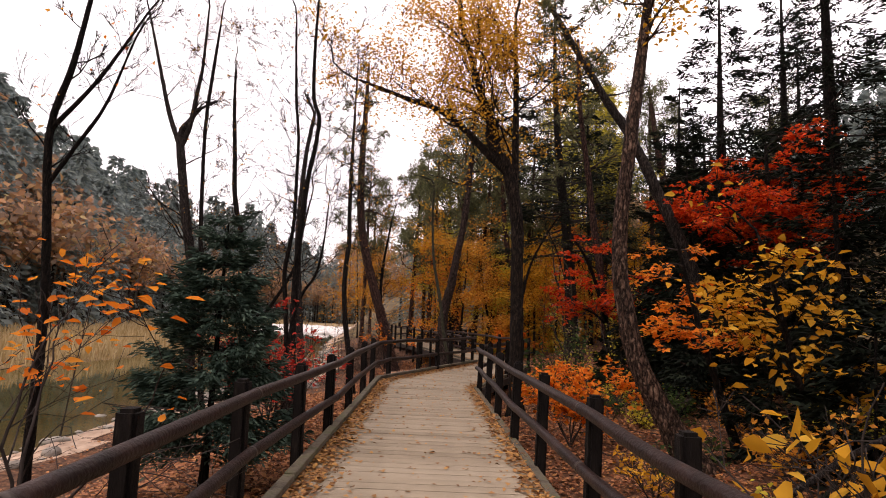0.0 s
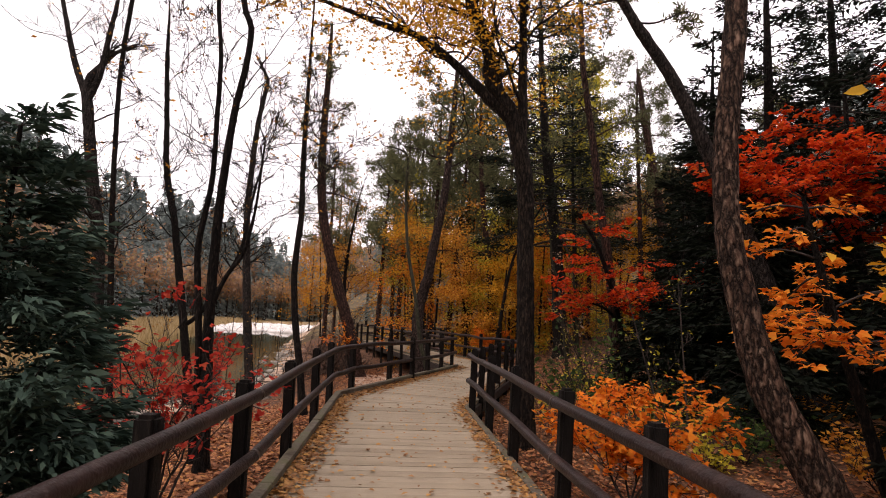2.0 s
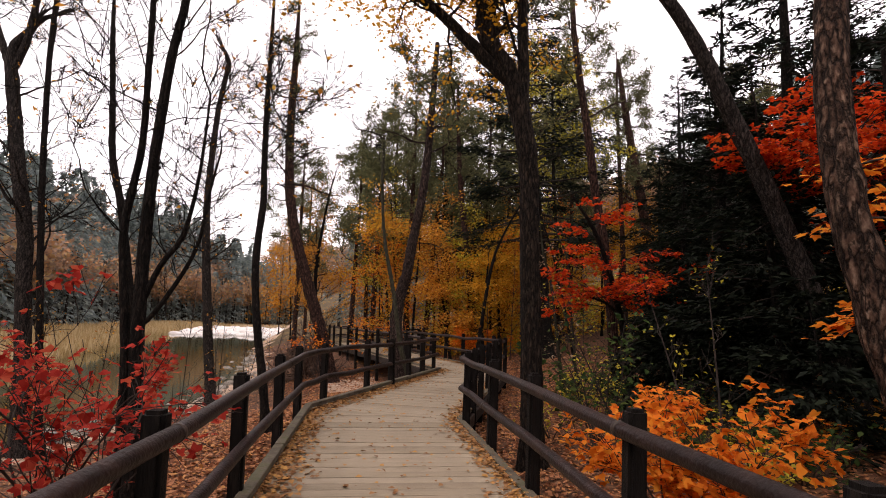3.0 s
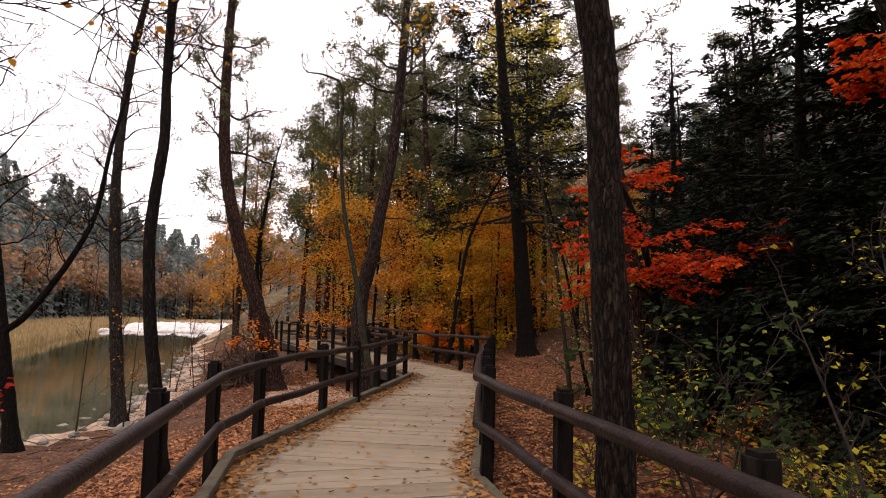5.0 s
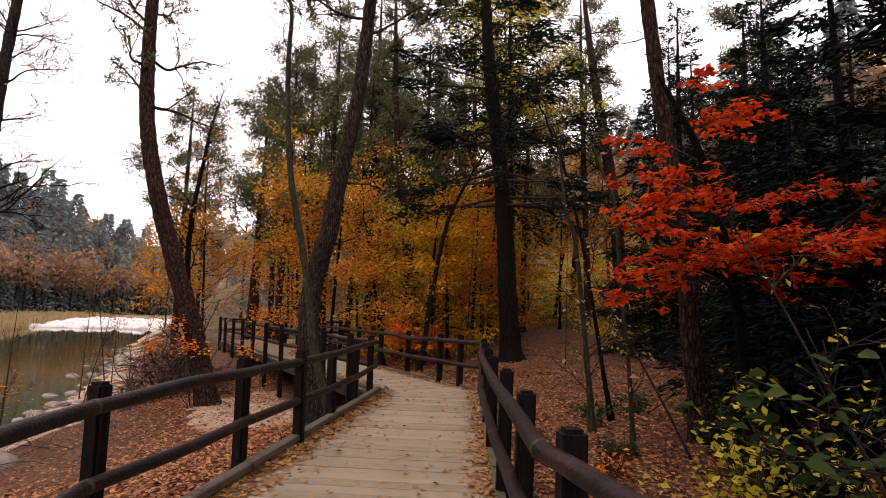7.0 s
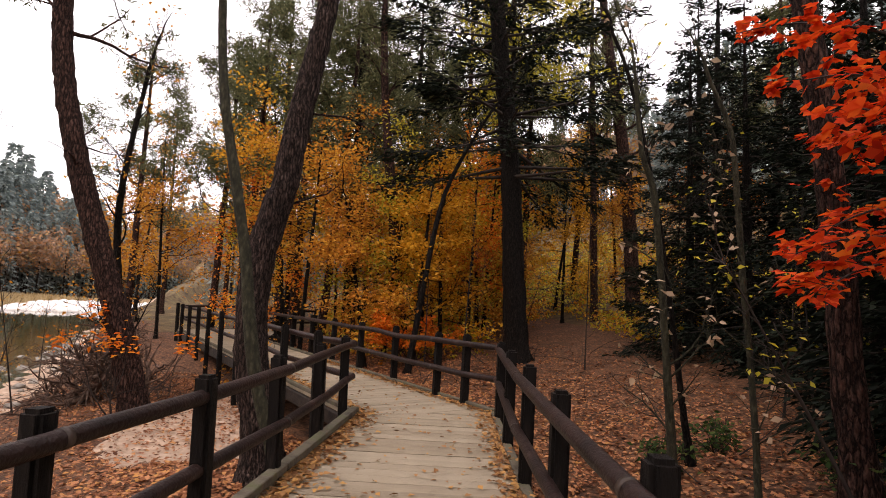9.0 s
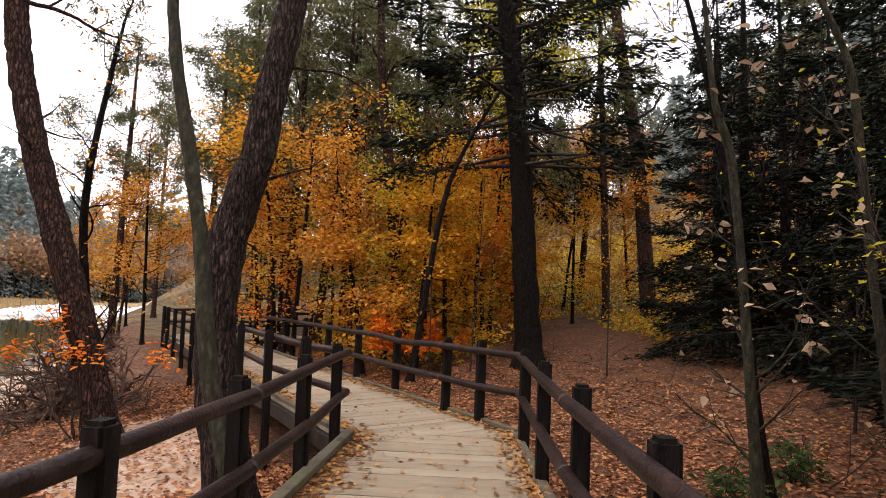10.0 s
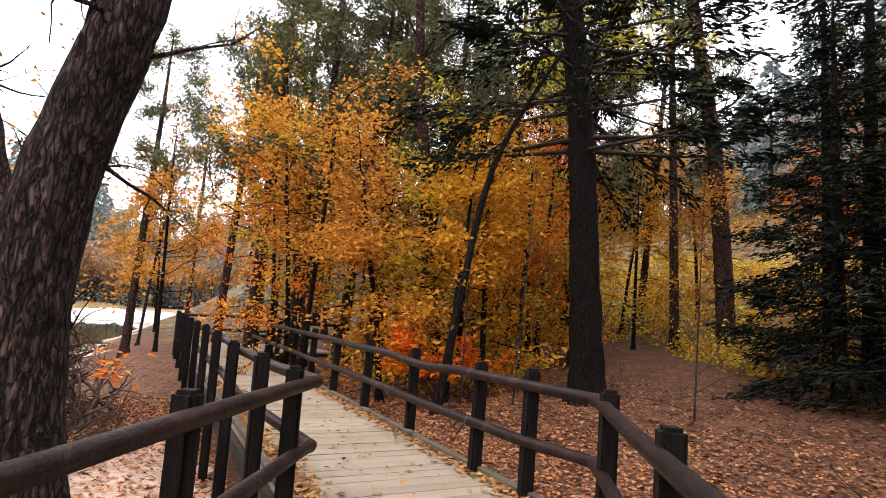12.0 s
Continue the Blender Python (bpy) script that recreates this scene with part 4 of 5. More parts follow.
tree("young_tree", "tree with yellow-green leaves", "tree",
     [(5.7, 29, 0, 0.17), (5.6, 28.9, 5, 0.13), (5.4, 28.8, 10, 0.09), (5.3, 28.7, 16.5, 0.03)], BARK_DARK, branches=34, low=0.5, length=4.0, lift=0.12, leaf=OLIVE, count=7000, size=0.15, spread=0.2, flat=0.6)
shrub("maple_shrub", "low orange maple shrub on the leafy ground", 2.2, 3.95, 1.5, 0.8, ORANGE, 1500, 0.075, 6, 0.7, 3)
shrub("maple_shrub", "spindly crimson maple shrub below the railing", -2.6, 3.2, 2.1, 0.7, CRIMSON, 620, 0.075, 7, 0.6, 3, base_low=0.3)
shrub("maple_shrub", "small red maple shrub near the water", -4.6, 7.6, 2.2, 1.0, CRIMSON, 500, 0.085, 5, 0.6, 3, base_low=0.4)
shrub("beech_sapling", "sapling with large orange-yellow leaves by the stream", -2.7, -1.5, 3.0, 0.25, ORANGE, 210, 0.12, 5, 0.75, base_low=0.5)
shrub("beech_sapling", "shrub with large pale yellow leaves by the railing", 3.3, -2.35, 2.0, 0.3, GOLD, 90, 0.15, 5, 0.4, base_low=0.35)
shrub("leafy_shrub", "green shrub with long leaflets in the shade", 2.35, 7.5, 1.9, 0.7, GREEN, 480, 0.10, 6, 0.6)
shrub("leafy_shrub", "yellow-green shrub beside the railing", 2.75, 9.7, 1.2, 0.6, OLIVE, 480, 0.08, 6, 0.6)
shrub("maple_shrub", "low bright orange maple beside the bridge", 1.2, 23.4, 1.7, 1.6, ORANGE, 2400, 0.085, 8, 0.8, 3, base_low=0.35)
shrub("maple_shrub", "orange shrub arching towards the bridge", -4.9, 20.3, 2.2, 1.5, ORANGE, 230, 0.12, 4, 0.8, base_low=0.6)
for x, y, h, leaf, n in ((3.2, 6.6, 0.8, GREEN, 260), (4.4, 7.4, 0.7, OLIVE, 240), (3.9, 3.0, 0.6, GREEN, 220), (4.6, 2.0, 0.8, RUST, 260), (2.9, 1.4, 0.7, GOLD, 160), (3.5, 0.4, 0.7, OLIVE, 160), (1.85, 8.5, 0.8, OLIVE, 180), (3.6, 10.7, 0.7, GREEN, 260), (4.4, 13.0, 0.6, GREEN, 200), (2.5, 11.9, 0.4, ORANGE, 60), (5.2, 9.8, 0.9, RUST, 260), (4.1, 5.6, 0.9, GREEN, 420), (4.9, 4.2, 0.9, RUST, 380), (5.6, 2.6, 1.0, OLIVE, 420), (4.4, 0.9, 1.1, RUST, 380), (3.6, 5.4, 0.6, OLIVE, 260), (4.6, 6.4, 0.8, GREEN, 380), (5.5, 6.6, 0.9, RUST, 300), (3.6, 7.6, 0.7, OLIVE, 260), (4.2, 8.8, 0.8, GREEN, 300), (4.0, 9.6, 0.8, RUST, 260), (3.3, 2.2, 0.5, GREEN, 200), (4.3, 12.2, 0.8, GREEN, 300), (3.4, 14.6, 0.5, GREEN, 220), (4.3, 15.0, 0.6, GREEN, 260), (2.9, 12.6, 0.35, GREEN, 160)):
    shrub("undergrowth_shrub", "low mixed undergrowth on the shaded slope", x, y, h, h * 0.8, leaf, n, 0.08, 5, 0.6)

# dark firs in the wood; those under 3 m added to darken the slope
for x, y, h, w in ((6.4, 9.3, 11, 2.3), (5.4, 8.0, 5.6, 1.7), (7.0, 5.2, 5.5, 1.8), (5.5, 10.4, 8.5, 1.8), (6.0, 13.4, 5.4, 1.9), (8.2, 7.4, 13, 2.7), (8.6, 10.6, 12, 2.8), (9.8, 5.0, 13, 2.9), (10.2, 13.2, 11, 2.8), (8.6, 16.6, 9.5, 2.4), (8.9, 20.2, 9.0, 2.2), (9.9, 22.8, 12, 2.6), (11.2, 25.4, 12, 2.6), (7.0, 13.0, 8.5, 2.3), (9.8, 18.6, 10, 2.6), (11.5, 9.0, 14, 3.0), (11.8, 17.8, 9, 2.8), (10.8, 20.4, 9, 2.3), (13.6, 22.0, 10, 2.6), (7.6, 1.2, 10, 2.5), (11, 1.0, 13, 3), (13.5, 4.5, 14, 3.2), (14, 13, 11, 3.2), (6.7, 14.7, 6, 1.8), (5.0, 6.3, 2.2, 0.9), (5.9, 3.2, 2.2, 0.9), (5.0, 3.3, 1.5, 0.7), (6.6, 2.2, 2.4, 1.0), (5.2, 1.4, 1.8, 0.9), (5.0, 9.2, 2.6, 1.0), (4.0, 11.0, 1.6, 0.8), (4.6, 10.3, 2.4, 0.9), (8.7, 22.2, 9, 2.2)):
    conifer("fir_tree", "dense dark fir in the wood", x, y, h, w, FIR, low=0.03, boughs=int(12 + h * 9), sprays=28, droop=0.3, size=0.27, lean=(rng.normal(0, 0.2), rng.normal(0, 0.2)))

# autumn trees beyond the bridge
kinds = ((RUST, "rust-leaved"), (GOLD, "golden-leaved"), (ORANGE, "orange-leaved"), (OLIVE, "yellow-green-leaved"), (RUST, "brown-orange"))
autumn = ((-1.9, 25.2, 7, 0), (-2.6, 27.3, 8, 1), (0.6, 25.6, 6, 3), (1.9, 26.8, 5.5, 1), (-0.4, 28.6, 8, 0), (2.6, 29.6, 6, 2), (0.9, 31.5, 8, 1), (-3.0, 31.0, 9, 4), (4.4, 32.5, 5.5, 3), (-1.2, 35.0, 9, 0), (6.2, 35.5, 6, 1), (2.6, 36.5, 7, 3), (-5.0, 36.5, 9, 4), (9.0, 38.0, 7, 1), (-8.6, 33.5, 8, 0), (12.0, 33.0, 7, 1), (5.2, 27.6, 4.0, 2), (1.3, 23.6, 5.0, 1), (2.2, 24.6, 5.5, 2), (-11.5, 38.5, 9, 4), (-14, 46, 10, 0), (-6, 45, 10, 1), (1, 44, 9, 0), (7, 45, 9, 3), (-19, 58, 11, 4), (12.5, 27, 6, 0), (3.4, 26.4, 6.5, 1), (0.0, 23.9, 5.0, 0), (-3.4, 29.0, 7, 2), (4.8, 30.0, 7, 1), (6.8, 33.0, 7.5, 3), (8.6, 31.2, 6, 1), (3.2, 34.0, 8, 0), (-1.6, 32.6, 8.5, 2), (9.5, 34.5, 8, 3), (6.5, 39.5, 9, 1), (11.5, 30.5, 6, 3))
for x, y, h, k in autumn:
    k = k if x < 2 or rng.uniform() < 0.3 else (1, 2, 4, 3, 1)[int(rng.integers(0, 5))]
    k = 3 if x < 2 and rng.uniform() < 0.12 else k
    leaf, word = kinds[k]
    z = ground_z(x, y)
    a, b = rng.normal(0, 0.35, 2)
    far = y > 34
    tree("autumn_tree", word + " slender tree in the wood beyond the bridge", "tree", [(x, y, z - 0.1, .075), (x + a * .4, y + b * .4, z + h * .35, .06), (x + a, y + b, z + h * .7, .045), (x + 1.3 * a, y + 1.3 * b, z + h * .95, .02)], BARK_DARK if k != 4 else BARK_GREY,
         branches=20, low=0.28, length=h * 0.4, lift=-0.12, leaf=leaf, count=int(3800 if not far else 2400), size=0.11 if not far else 0.19, spread=0.2, flat=0.6, level=1, kids=6, sides=7, single=False)
for x, y, h in ((-3.6, 33.0, 15), (-1.6, 30.2, 14), (1.6, 33.8, 16), (-6.4, 39, 16), (3.6, 40, 16), (-3.6, 42, 17), (6.8, 31.5, 13), (-10.4, 35, 14), (0.2, 38.5, 17), (11.0, 36, 15), (-9, 47, 17), (14.5, 26, 13), (9, 48, 17), (-14.5, 52, 16), (-2.6, 29.4, 14.5), (-4.8, 31.5, 14), (-0.4, 33.5, 16), (-6.4, 33.2, 13), (7.6, 38, 19), (6.7, 33.2, 19), (9.8, 30.6, 17), (5.2, 36, 20)):
    a, b = rng.normal(0, 0.5, 2)
    z = ground_z(x, y)
    pine("tall slender pine in the wood behind", [(x, y, z - 0.1, .17), (x + a * .5, y + b * .5, z + h * .4, .13), (x + a, y + b, z + h * .75, .09), (x + a, y + b, z + h, .03)], 20, 0.38, 2.8, 2800, BARK_PINE, 0.22, 4, 5)

for x, y, h, w, mat in ((3.4, 40.5, 19, 3.4, PINE), (-0.6, 41.0, 18, 3.2, PINE), (8.4, 42.0, 19, 3.4, FIR), (4.0, 47.0, 20, 3.6, PINE), (-5.0, 48.0, 17, 3.2, PINE), (5.8, 44.0, 20, 3.4, FIR), (-0.6, 32.2, 19, 3.2, PINE)):
    conifer("fir_tree", "tall grey-green conifer behind the autumn trees", x, y, h, w, mat, low=0.34, boughs=int(h * 6), sprays=22, droop=0.2, size=0.4)
n = 42000
px, py = rng.uniform(-2, 20, n), rng.uniform(24, 50, n)
ok = px > np.array([along_x(RIGHT, v) for v in py]) + 2.0
ok &= ~((np.abs(px - 6.0 - 0.12 * (py - 24)) < 2.4) & (py < 33))
px, py = px[ok], py[ok]
lump = np.array([noise.noise(Vector((a * 0.7, c * 0.7, 5))) for a, c in zip(px, py)])
pz = np.array([ground_z(a, c) for a, c in zip(px, py)]) + rng.uniform(0, 1, len(px)) * np.maximum(0.12, 0.5 + 1.7 * lump)
for leaf, lo, hi, word in ((OLIVE, 0, 0.5, "yellow-green"), (GOLD, 0.5, 0.75, "golden"), (RUST, 0.75, 1.0, "rust-brown")):
    pick = slice(int(lo * len(px)), int(hi * len(px)))
    g = Geo()
    leaves(g, np.stack([px[pick], py[pick], pz[pick]], 1), 0.15, 0.4, 1.8)
    tagged(new("undergrowth", g.mesh("undergrowth", leaf)), word + " undergrowth covering the slope behind", "undergrowth", kind="stuff")


# ---- far woods, reeds, stones, driftwood: what nobody could count ----
def copies(proto_v, proto_f, spots_list):
    g = Geo()
    for x, y, s, turn in spots_list:
        c, d = math.cos(turn), math.sin(turn)
        v = proto_v * s
        g.add(np.stack([v[:, 0] * c - v[:, 1] * d + x, v[:, 0] * d + v[:, 1] * c + y, v[:, 2] + ground_z(x, y)], 1), proto_f)
    return g


def far_conifer():
    g = Geo()
    n = 700
    f = rng.uniform(0.05, 1, n)
    a = rng.uniform(0, 6.28, n)
    r = 0.19 * (1 - f) ** 0.8 * np.sqrt(rng.uniform(0.1, 1, n))
    at = np.stack([r * np.cos(a), r * np.sin(a), f - 0.12 * r], 1)
    leaves(g, at, 0.055, 0.3, 2.4, 0.25, ahead=np.stack([np.cos(a), np.sin(a), -0.3 + 0 * a], 1))
    return np.concatenate(g.v), np.concatenate(g.f)


def far_crown():
    g = Geo()
    n = 650
    d = unit(rng.normal(0, 1, (n, 3))) * np.cbrt(rng.uniform(0.15, 1, (n, 1)))
    lump = unit(rng.normal(0, 1, (9, 3))) * 0.16 + np.array([0, 0, 0.6])
    at = lump[rng.integers(0, 9, n)] + d * np.array([0.16, 0.16, 0.15])
    leaves(g, at, 0.042, 0.4, 1.5)
    return np.concatenate(g.v), np.concatenate(g.f)


fir_spots, crown_spots, rust_spots = [], [], []
for n in range(820):
    y = rng.uniform(-30, 175)
    base = float(np.interp(y, FAR_SHORE_Y, FAR_SHORE_X))
    d = 13 + abs(rng.normal(0, 20))
    x = base - d
    (fir_spots if rng.uniform() < 0.15 + 0.6 * min(1, d / 40) else crown_spots).append((x, y, rng.uniform(8, 12) + min(d, 40) * 0.36 * rng.uniform(0.6, 1.3), rng.uniform(0, 6.28)))
for n in range(330):
    x, y = rng.uniform(-60, 70), rng.uniform(150, 260)
    (fir_spots if rng.uniform() < 0.5 else crown_spots).append((x - 20, y, rng.uniform(10, 18), rng.uniform(0, 6.28)))
for n in range(420):
    x, y = rng.uniform(-14, 90), rng.uniform(58, 150)
    if x > float(np.interp(y, NEAR_SHORE_Y, NEAR_SHORE_X)) + 2:
        (fir_spots if rng.uniform() < 0.35 else crown_spots).append((x, y, rng.uniform(8, 15), rng.uniform(0, 6.28)))
for n in range(260):
    x, y = rng.uniform(30, 85), rng.uniform(-30, 60)
    (fir_spots if rng.uniform() < 0.6 else crown_spots).append((x, y, rng.uniform(9, 16), rng.uniform(0, 6.28)))
for n in range(120):
    x, y = rng.uniform(-30, 60), rng.uniform(-50, -16)
    (fir_spots if rng.uniform() < 0.5 else crown_spots).append((x, y, rng.uniform(9, 16), rng.uniform(0, 6.28)))
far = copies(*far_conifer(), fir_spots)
woods = new("far_conifer_wood", far.mesh("far_conifer_wood", HAZED_FIR))
tagged(woods, "dense conifers on the far slopes, haze painted into their blue-green colour", "forest", kind="stuff")
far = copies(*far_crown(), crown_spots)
woods = new("far_autumn_wood", far.mesh("far_autumn_wood", HAZED_RUST))
tagged(woods, "rust and tan autumn trees on the far slopes, colour paled to paint haze", "forest", kind="stuff")
g = Geo()
for x, y, s, a in crown_spots + fir_spots:
    z = ground_z(x, y)
    tube(g, np.array([(x, y, z - 0.3, s * 0.013), (x, y, z + s * 0.7, s * 0.006)]), 5)
woods = new("far_trunks", g.mesh("far_trunks", BARK_GREY))
tagged(woods, "grey trunks of the far woods", "forest", kind="stuff")

# reeds on the far bank
n = 26000
y = rng.uniform(-10, 120, n)
x = np.interp(y, FAR_SHORE_Y, FAR_SHORE_X) + 0.4 - np.abs(rng.normal(0, 6.5, n))
at = np.stack([x, y, [ground_z(a, b) - 0.05 for a, b in zip(x, y)]], 1)
g = Geo()
leaves(g, at, 0.85, 0.0, 9, -0.4, ahead=np.tile(np.array([[0, 0, 2.2]]), (n, 1)))
reeds = new("reed_bed", g.mesh("reed_bed", REED))
tagged(reeds, "dry straw-coloured reeds along the far bank", "reeds", kind="stuff")


def stones(name, label, spots_list, mat):
    bm = bmesh.new()
    bmesh.ops.create_icosphere(bm, subdivisions=2, radius=1.0)
    v0 = np.array([v.co[:] for v in bm.verts])
    f0 = np.array([[*(v.index for v in f.verts), f.verts[0].index] for f in bm.faces])
    bm.free()
    verts, faces, k = [], [], 0
    for x, y, z, s in spots_list:
        wob = 1 + 0.35 * np.array([noise.noise(Vector(p) * 1.1 + Vector((x * 3, y * 3, 0))) for p in v0])
        v = v0 * wob[:, None] * np.array([s * rng.uniform(0.8, 1.4), s * rng.uniform(0.7, 1.2), s * rng.uniform(0.45, 0.75)])
        verts.append(v + np.array([x, y, z]))
        faces.append(f0[:, :3] + k)
        k += len(v0)
    me = bpy.data.meshes.new(name)
    me.from_pydata(np.concatenate(verts).tolist(), [], np.concatenate(faces).tolist())
    me.polygons.foreach_set("use_smooth", np.ones(len(me.polygons), bool))
    me.materials.append(mat)
    ob = new(name, me)
    return tagged(ob, label, "stones", kind="stuff")


rows = []
for n in range(200):
    y = rng.uniform(3, 45)
    x = float(np.interp(y, NEAR_SHORE_Y, NEAR_SHORE_X)) + rng.normal(-0.3, 0.7)
    rows.append((x, y, max(ground_z(x, y), -1.6) + 0.02, abs(rng.normal(0, 0.1)) + 0.04))
stones("shore_stones", "grey-brown river stones along the water's edge", rows, STONE)
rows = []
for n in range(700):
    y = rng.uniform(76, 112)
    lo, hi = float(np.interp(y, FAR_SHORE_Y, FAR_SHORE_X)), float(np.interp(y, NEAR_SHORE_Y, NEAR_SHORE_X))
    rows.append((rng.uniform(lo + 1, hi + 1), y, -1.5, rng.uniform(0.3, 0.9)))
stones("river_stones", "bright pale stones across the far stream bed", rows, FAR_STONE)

# a drift pile of roots and branches on the shore
pile = thing("driftwood_pile", -6.2, 23.2, ground_z(-6.2, 23.2), "tangled heap of brown driftwood and roots on the shore", "driftwood")
g, tips = Geo(), []
for n in range(330):
    a, r = rng.uniform(0, 6.28), rng.uniform(0, 1)
    p = np.array([-6.2 + 1.8 * r * math.cos(a), 23.3 + 1.8 * r * math.sin(a), -1.4 + 2.0 * (1 - r * r) * rng.uniform(0.2, 1)])
    grow(g, p, rng.normal(0, 1, 3) * np.array([1, 1, 0.6]), rng.uniform(0.5, 1.5), rng.uniform(0.01, 0.035), 1, tips, 0.9, 4, 0.0, 5, 0.3)
ob = g.part("branchwork", DRIFT, pile, kind="stuff")
ob.data.transform(Matrix.Translation((6.2, -23.2, -ground_z(-6.2, 23.2))))
g = Geo()
for n in range(7):
    a = rng.uniform(0, 6.28)
    p = np.array([-6.2 + 0.8 * math.cos(a), 23.2 + 0.8 * math.sin(a), -1.2])
    grow(g, p, (math.cos(a + 2), math.sin(a + 2), 0.25), 2.0, 0.1, 1, tips, 0.9, 5, 0.0, 8, 0.25)
ob = g.part("root_tangle", DRIFT, pile, kind="stuff")
ob.data.transform(Matrix.Translation((6.2, -23.2, -ground_z(-6.2, 23.2))))

# brushwood along the shore and in the wood
g, tips = Geo(), []
for n in range(260):
    if n % 2:
        y = rng.uniform(2, 26)
        x = float(np.interp(y, NEAR_SHORE_Y, NEAR_SHORE_X)) + rng.uniform(0.2, 2.2)
    else:
        y = rng.uniform(1, 30)
        x = along_x(RIGHT, y) + rng.uniform(1.0, 8)
    grow(g, (x, y, ground_z(x, y) + 0.03), (*rng.normal(0, 1, 2), rng.uniform(0, 0.35)), rng.uniform(0.4, 1.5), rng.uniform(0.004, 0.012), 1, tips, 0.8, 3, 0.0, 4, 0.15)
brush = new("fallen_twigs", g.mesh("fallen_twigs", TWIG))
tagged(brush, "bare fallen twigs lying on the leafy ground", "twigs", kind="stuff")

# bare saplings between the trees
for n in range(26):
    side = n % 2
    y = rng.uniform(4, 30)
    x = along_x(RIGHT, y) + rng.uniform(2.2, 9) if side else float(np.interp(y, NEAR_SHORE_Y, NEAR_SHORE_X)) + rng.uniform(-0.2, 1.6)
    h = rng.uniform(2.0, 4.5)
    z = ground_z(x, y)
    a, b = rng.normal(0, 0.4, 2)
    tree("bare_sapling", "thin bare sapling among the trees", "sapling", [(x, y, z - 0.1, .018), (x + a * .4, y + b * .4, z + h * .4, .014), (x + a, y + b, z + h, .006)], TWIG, branches=9, low=0.25, length=h * 0.3, level=1, kids=4, sides=5, lift=0.5, leaf=(RUST, OLIVE)[n % 2], count=50, size=0.07, spread=0.08, single=False)

# fallen leaves on the ground
def litter(name, label, n, sample, size, mat, lift=0.012, flat=0.86):
    p = np.array([sample() for _ in range(n)])
    p[:, 2] += lift + rng.uniform(0, 0.02, n)
    g = Geo()
    leaves(g, p, size, flat, 1.5)
    return tagged(new(name, g.mesh(name, mat)), label, "leaves", kind="stuff")


def left_bank():
    while True:
        y = 26 * rng.uniform() ** 1.0
        x = along_x(LEFT, y) - abs(rng.normal(0, 2.3)) + 0.3
        bare_sand = math.hypot((x + 3.0) / 1.7, (y - 20.3) / 3.4) < 1
        if x > float(np.interp(y, NEAR_SHORE_Y, NEAR_SHORE_X)) + 0.5 and (not bare_sand or rng.uniform() < 0.3):
            return x, y, ground_z(x, y)


def right_bank():
    y = -2 + 32 * rng.uniform()
    x = along_x(RIGHT, y) + abs(rng.normal(0, 3.6)) - 0.3
    return x, y, ground_z(x, y)


litter("fallen_leaves", "thick brown fallen leaves on the stream bank", 52000, left_bank, 0.075, LEAF_BROWN)
litter("fallen_leaves", "brown and tan fallen leaves on the woodland floor", 72000, right_bank, 0.068, LEAF_BROWN)


def on_deck(edge):
    y = -4 + 27 * rng.uniform()
    a, b = along_x(LEFT, y) + 0.17, along_x(RIGHT, y) - 0.1
    u = rng.uniform()
    if edge:
        f = min(0.5, abs(rng.normal(0, 0.07)))
        f = f if u < 0.58 else 1 - f * 0.8
    else:
        f = u
    return a + (b - a) * f, y, 0.0


litter("fallen_leaves", "dry brown leaves drifted along the edges of the planks", 13000, lambda: on_deck(True), 0.07, LEAF_DECK, 0.006, 0.9)
litter("fallen_leaves", "scattered yellow-brown leaves on the planks", 1300, lambda: on_deck(False), 0.065, LEAF_DECK, 0.006, 0.93)

# ---- the planks, each a piece of its own ----
def clipped(poly, p, nrm):
    out = []
    for i, a in enumerate(poly):
        b = poly[(i + 1) % len(poly)]
        da, db = (a - p).dot(nrm), (b - p).dot(nrm)
        if da >= 0:
            out.append(a)
        if da * db < 0:
            out.append(a.lerp(b, da / (da - db)))
    return out


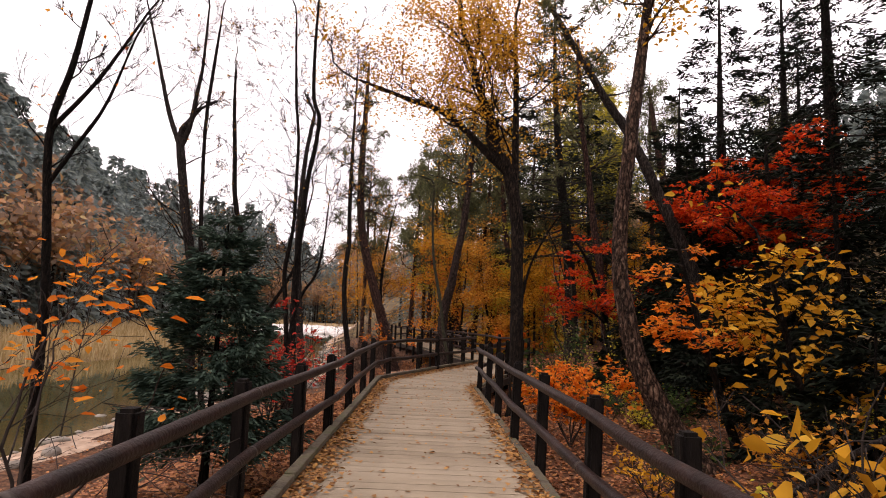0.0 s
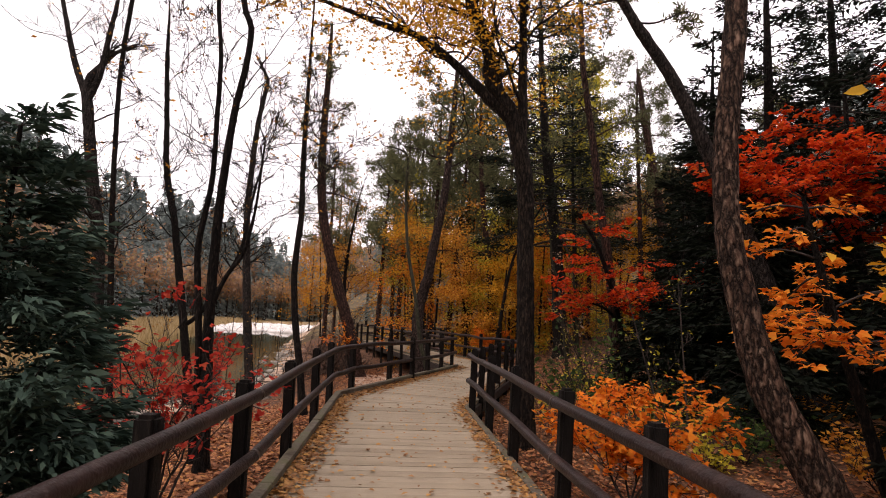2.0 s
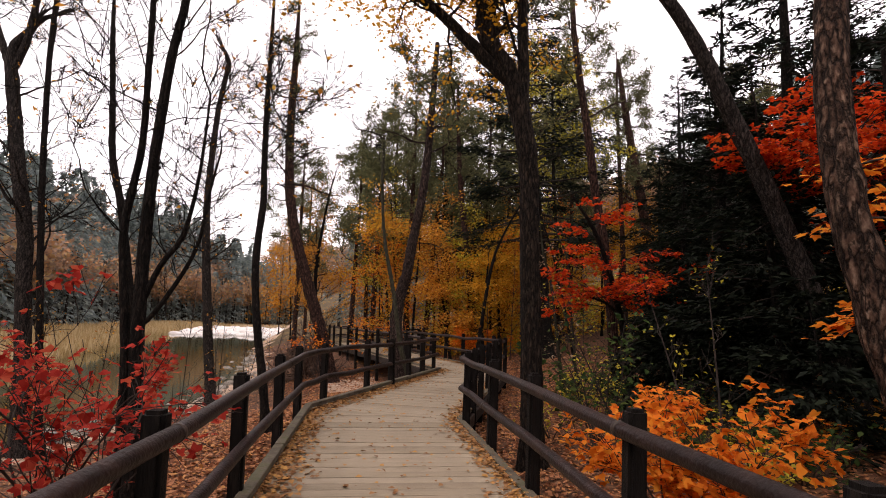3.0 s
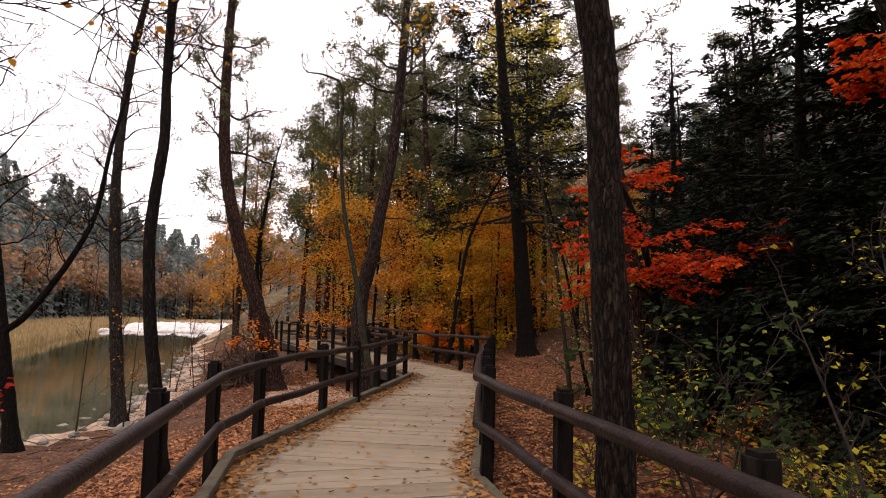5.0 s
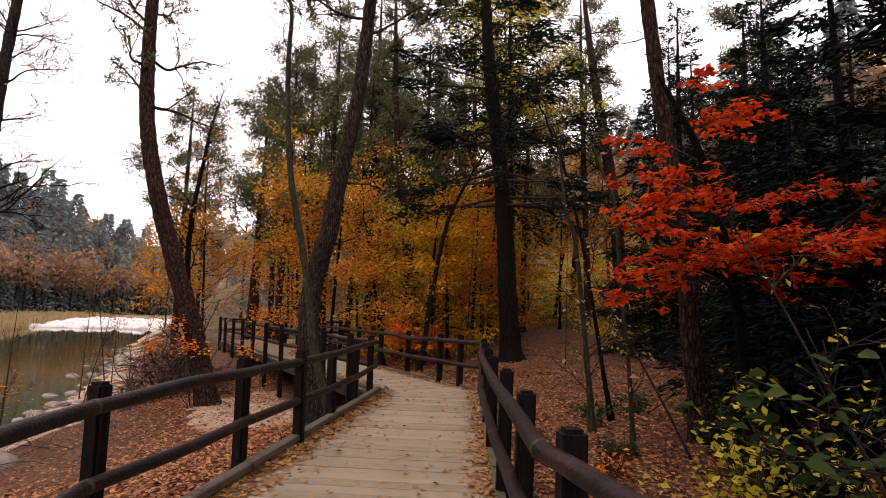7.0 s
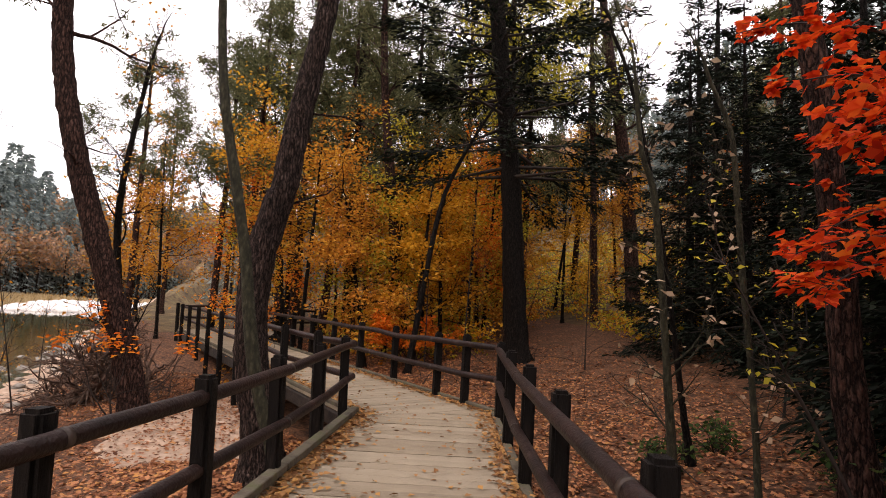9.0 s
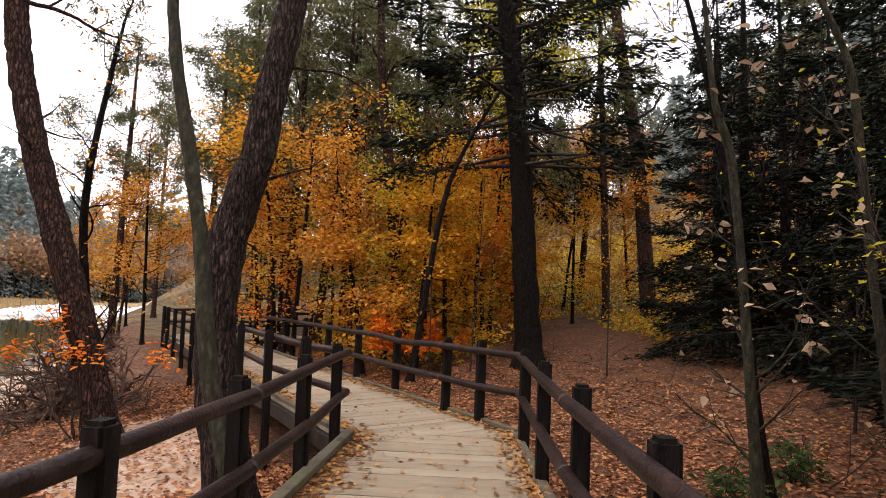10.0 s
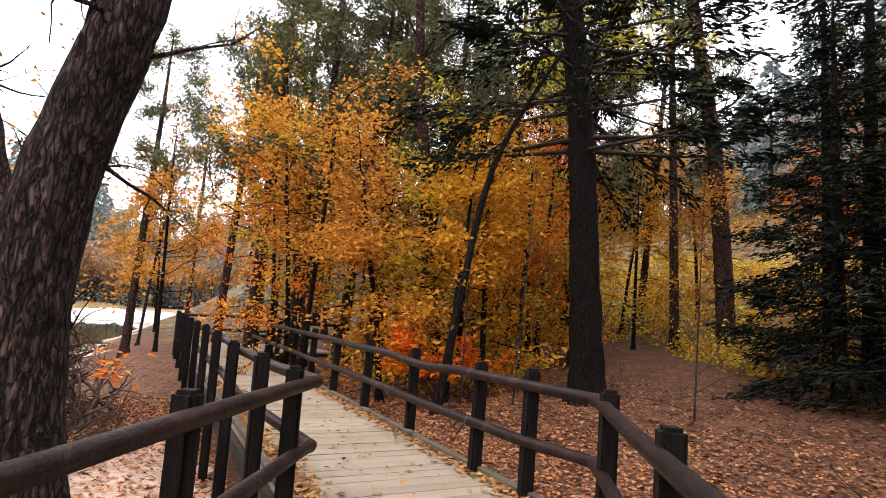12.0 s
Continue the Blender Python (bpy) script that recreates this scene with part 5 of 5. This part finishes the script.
def prism(poly, z0, z1):
    bm = bmesh.new()
    low = [bm.verts.new((p.x, p.y, z0)) for p in poly]
    high = [bm.verts.new((p.x, p.y, z1)) for p in poly]
    bm.faces.new(high)
    bm.faces.new(low[::-1])
    n = len(poly)
    for i in range(n):
        bm.faces.new((low[i], low[(i + 1) % n], high[(i + 1) % n], high[i]))
    return bm


WIDTH, GAP = 0.19, 0.007
plank_count = 0
rest = bmesh.new()
for s in range(4):
    a, b, c, d = [Vector(p) for p in (LEFT[s], LEFT[s + 1], RIGHT[s + 1], RIGHT[s])]
    quad = [a, b, c, d]
    mid = (a + b + c + d) / 4
    way = ((b - a).normalized() + (c - d).normalized()).normalized()
    side = Vector((way.y, -way.x))
    span = [(p - mid).dot(way) for p in quad]
    u = min(span)
    while u < max(span):
        strip = [mid + way * (u + GAP / 2) - side * 4, mid + way * (u + WIDTH - GAP / 2) - side * 4, mid + way * (u + WIDTH - GAP / 2) + side * 4, mid + way * (u + GAP / 2) + side * 4]
        poly = strip
        for i, p in enumerate(quad):
            q = quad[(i + 1) % 4]
            e = (q - p).normalized()
            inward = Vector((-e.y, e.x))
            if (mid - p).dot(inward) < 0:
                inward = -inward
            shift = 0.06 if i in (0, 2) else 0.002
            poly = clipped(poly, p + inward * shift, inward) if poly else poly
        u += WIDTH
        if len(poly) < 3:
            continue
        centre = sum(poly, Vector((0, 0))) / len(poly)
        top = rng.normal(0, 0.0018)
        turn = Matrix.Rotation(-math.atan2(side.y, side.x), 2)
        local = [turn @ (p - centre) for p in poly]
        if plank_count < 300 and centre.y > -3.5:
            bm = prism(local, -0.045, top)
            ob = part("plank", bm, PLANK, boardwalk)
            ob.matrix_basis = Matrix.Translation((centre.x, centre.y, 0)) @ Matrix.Rotation(math.atan2(side.y, side.x), 4, "Z")
            plank_count += 1
        else:
            bm = prism(poly, -0.045, top)
            me = bpy.data.meshes.new("plank")
            bm.to_mesh(me)
            bm.free()
            rest.from_mesh(me)
            bpy.data.meshes.remove(me)
tagged(part("far_planks", rest, PLANK_FAR, boardwalk), kind="stuff")
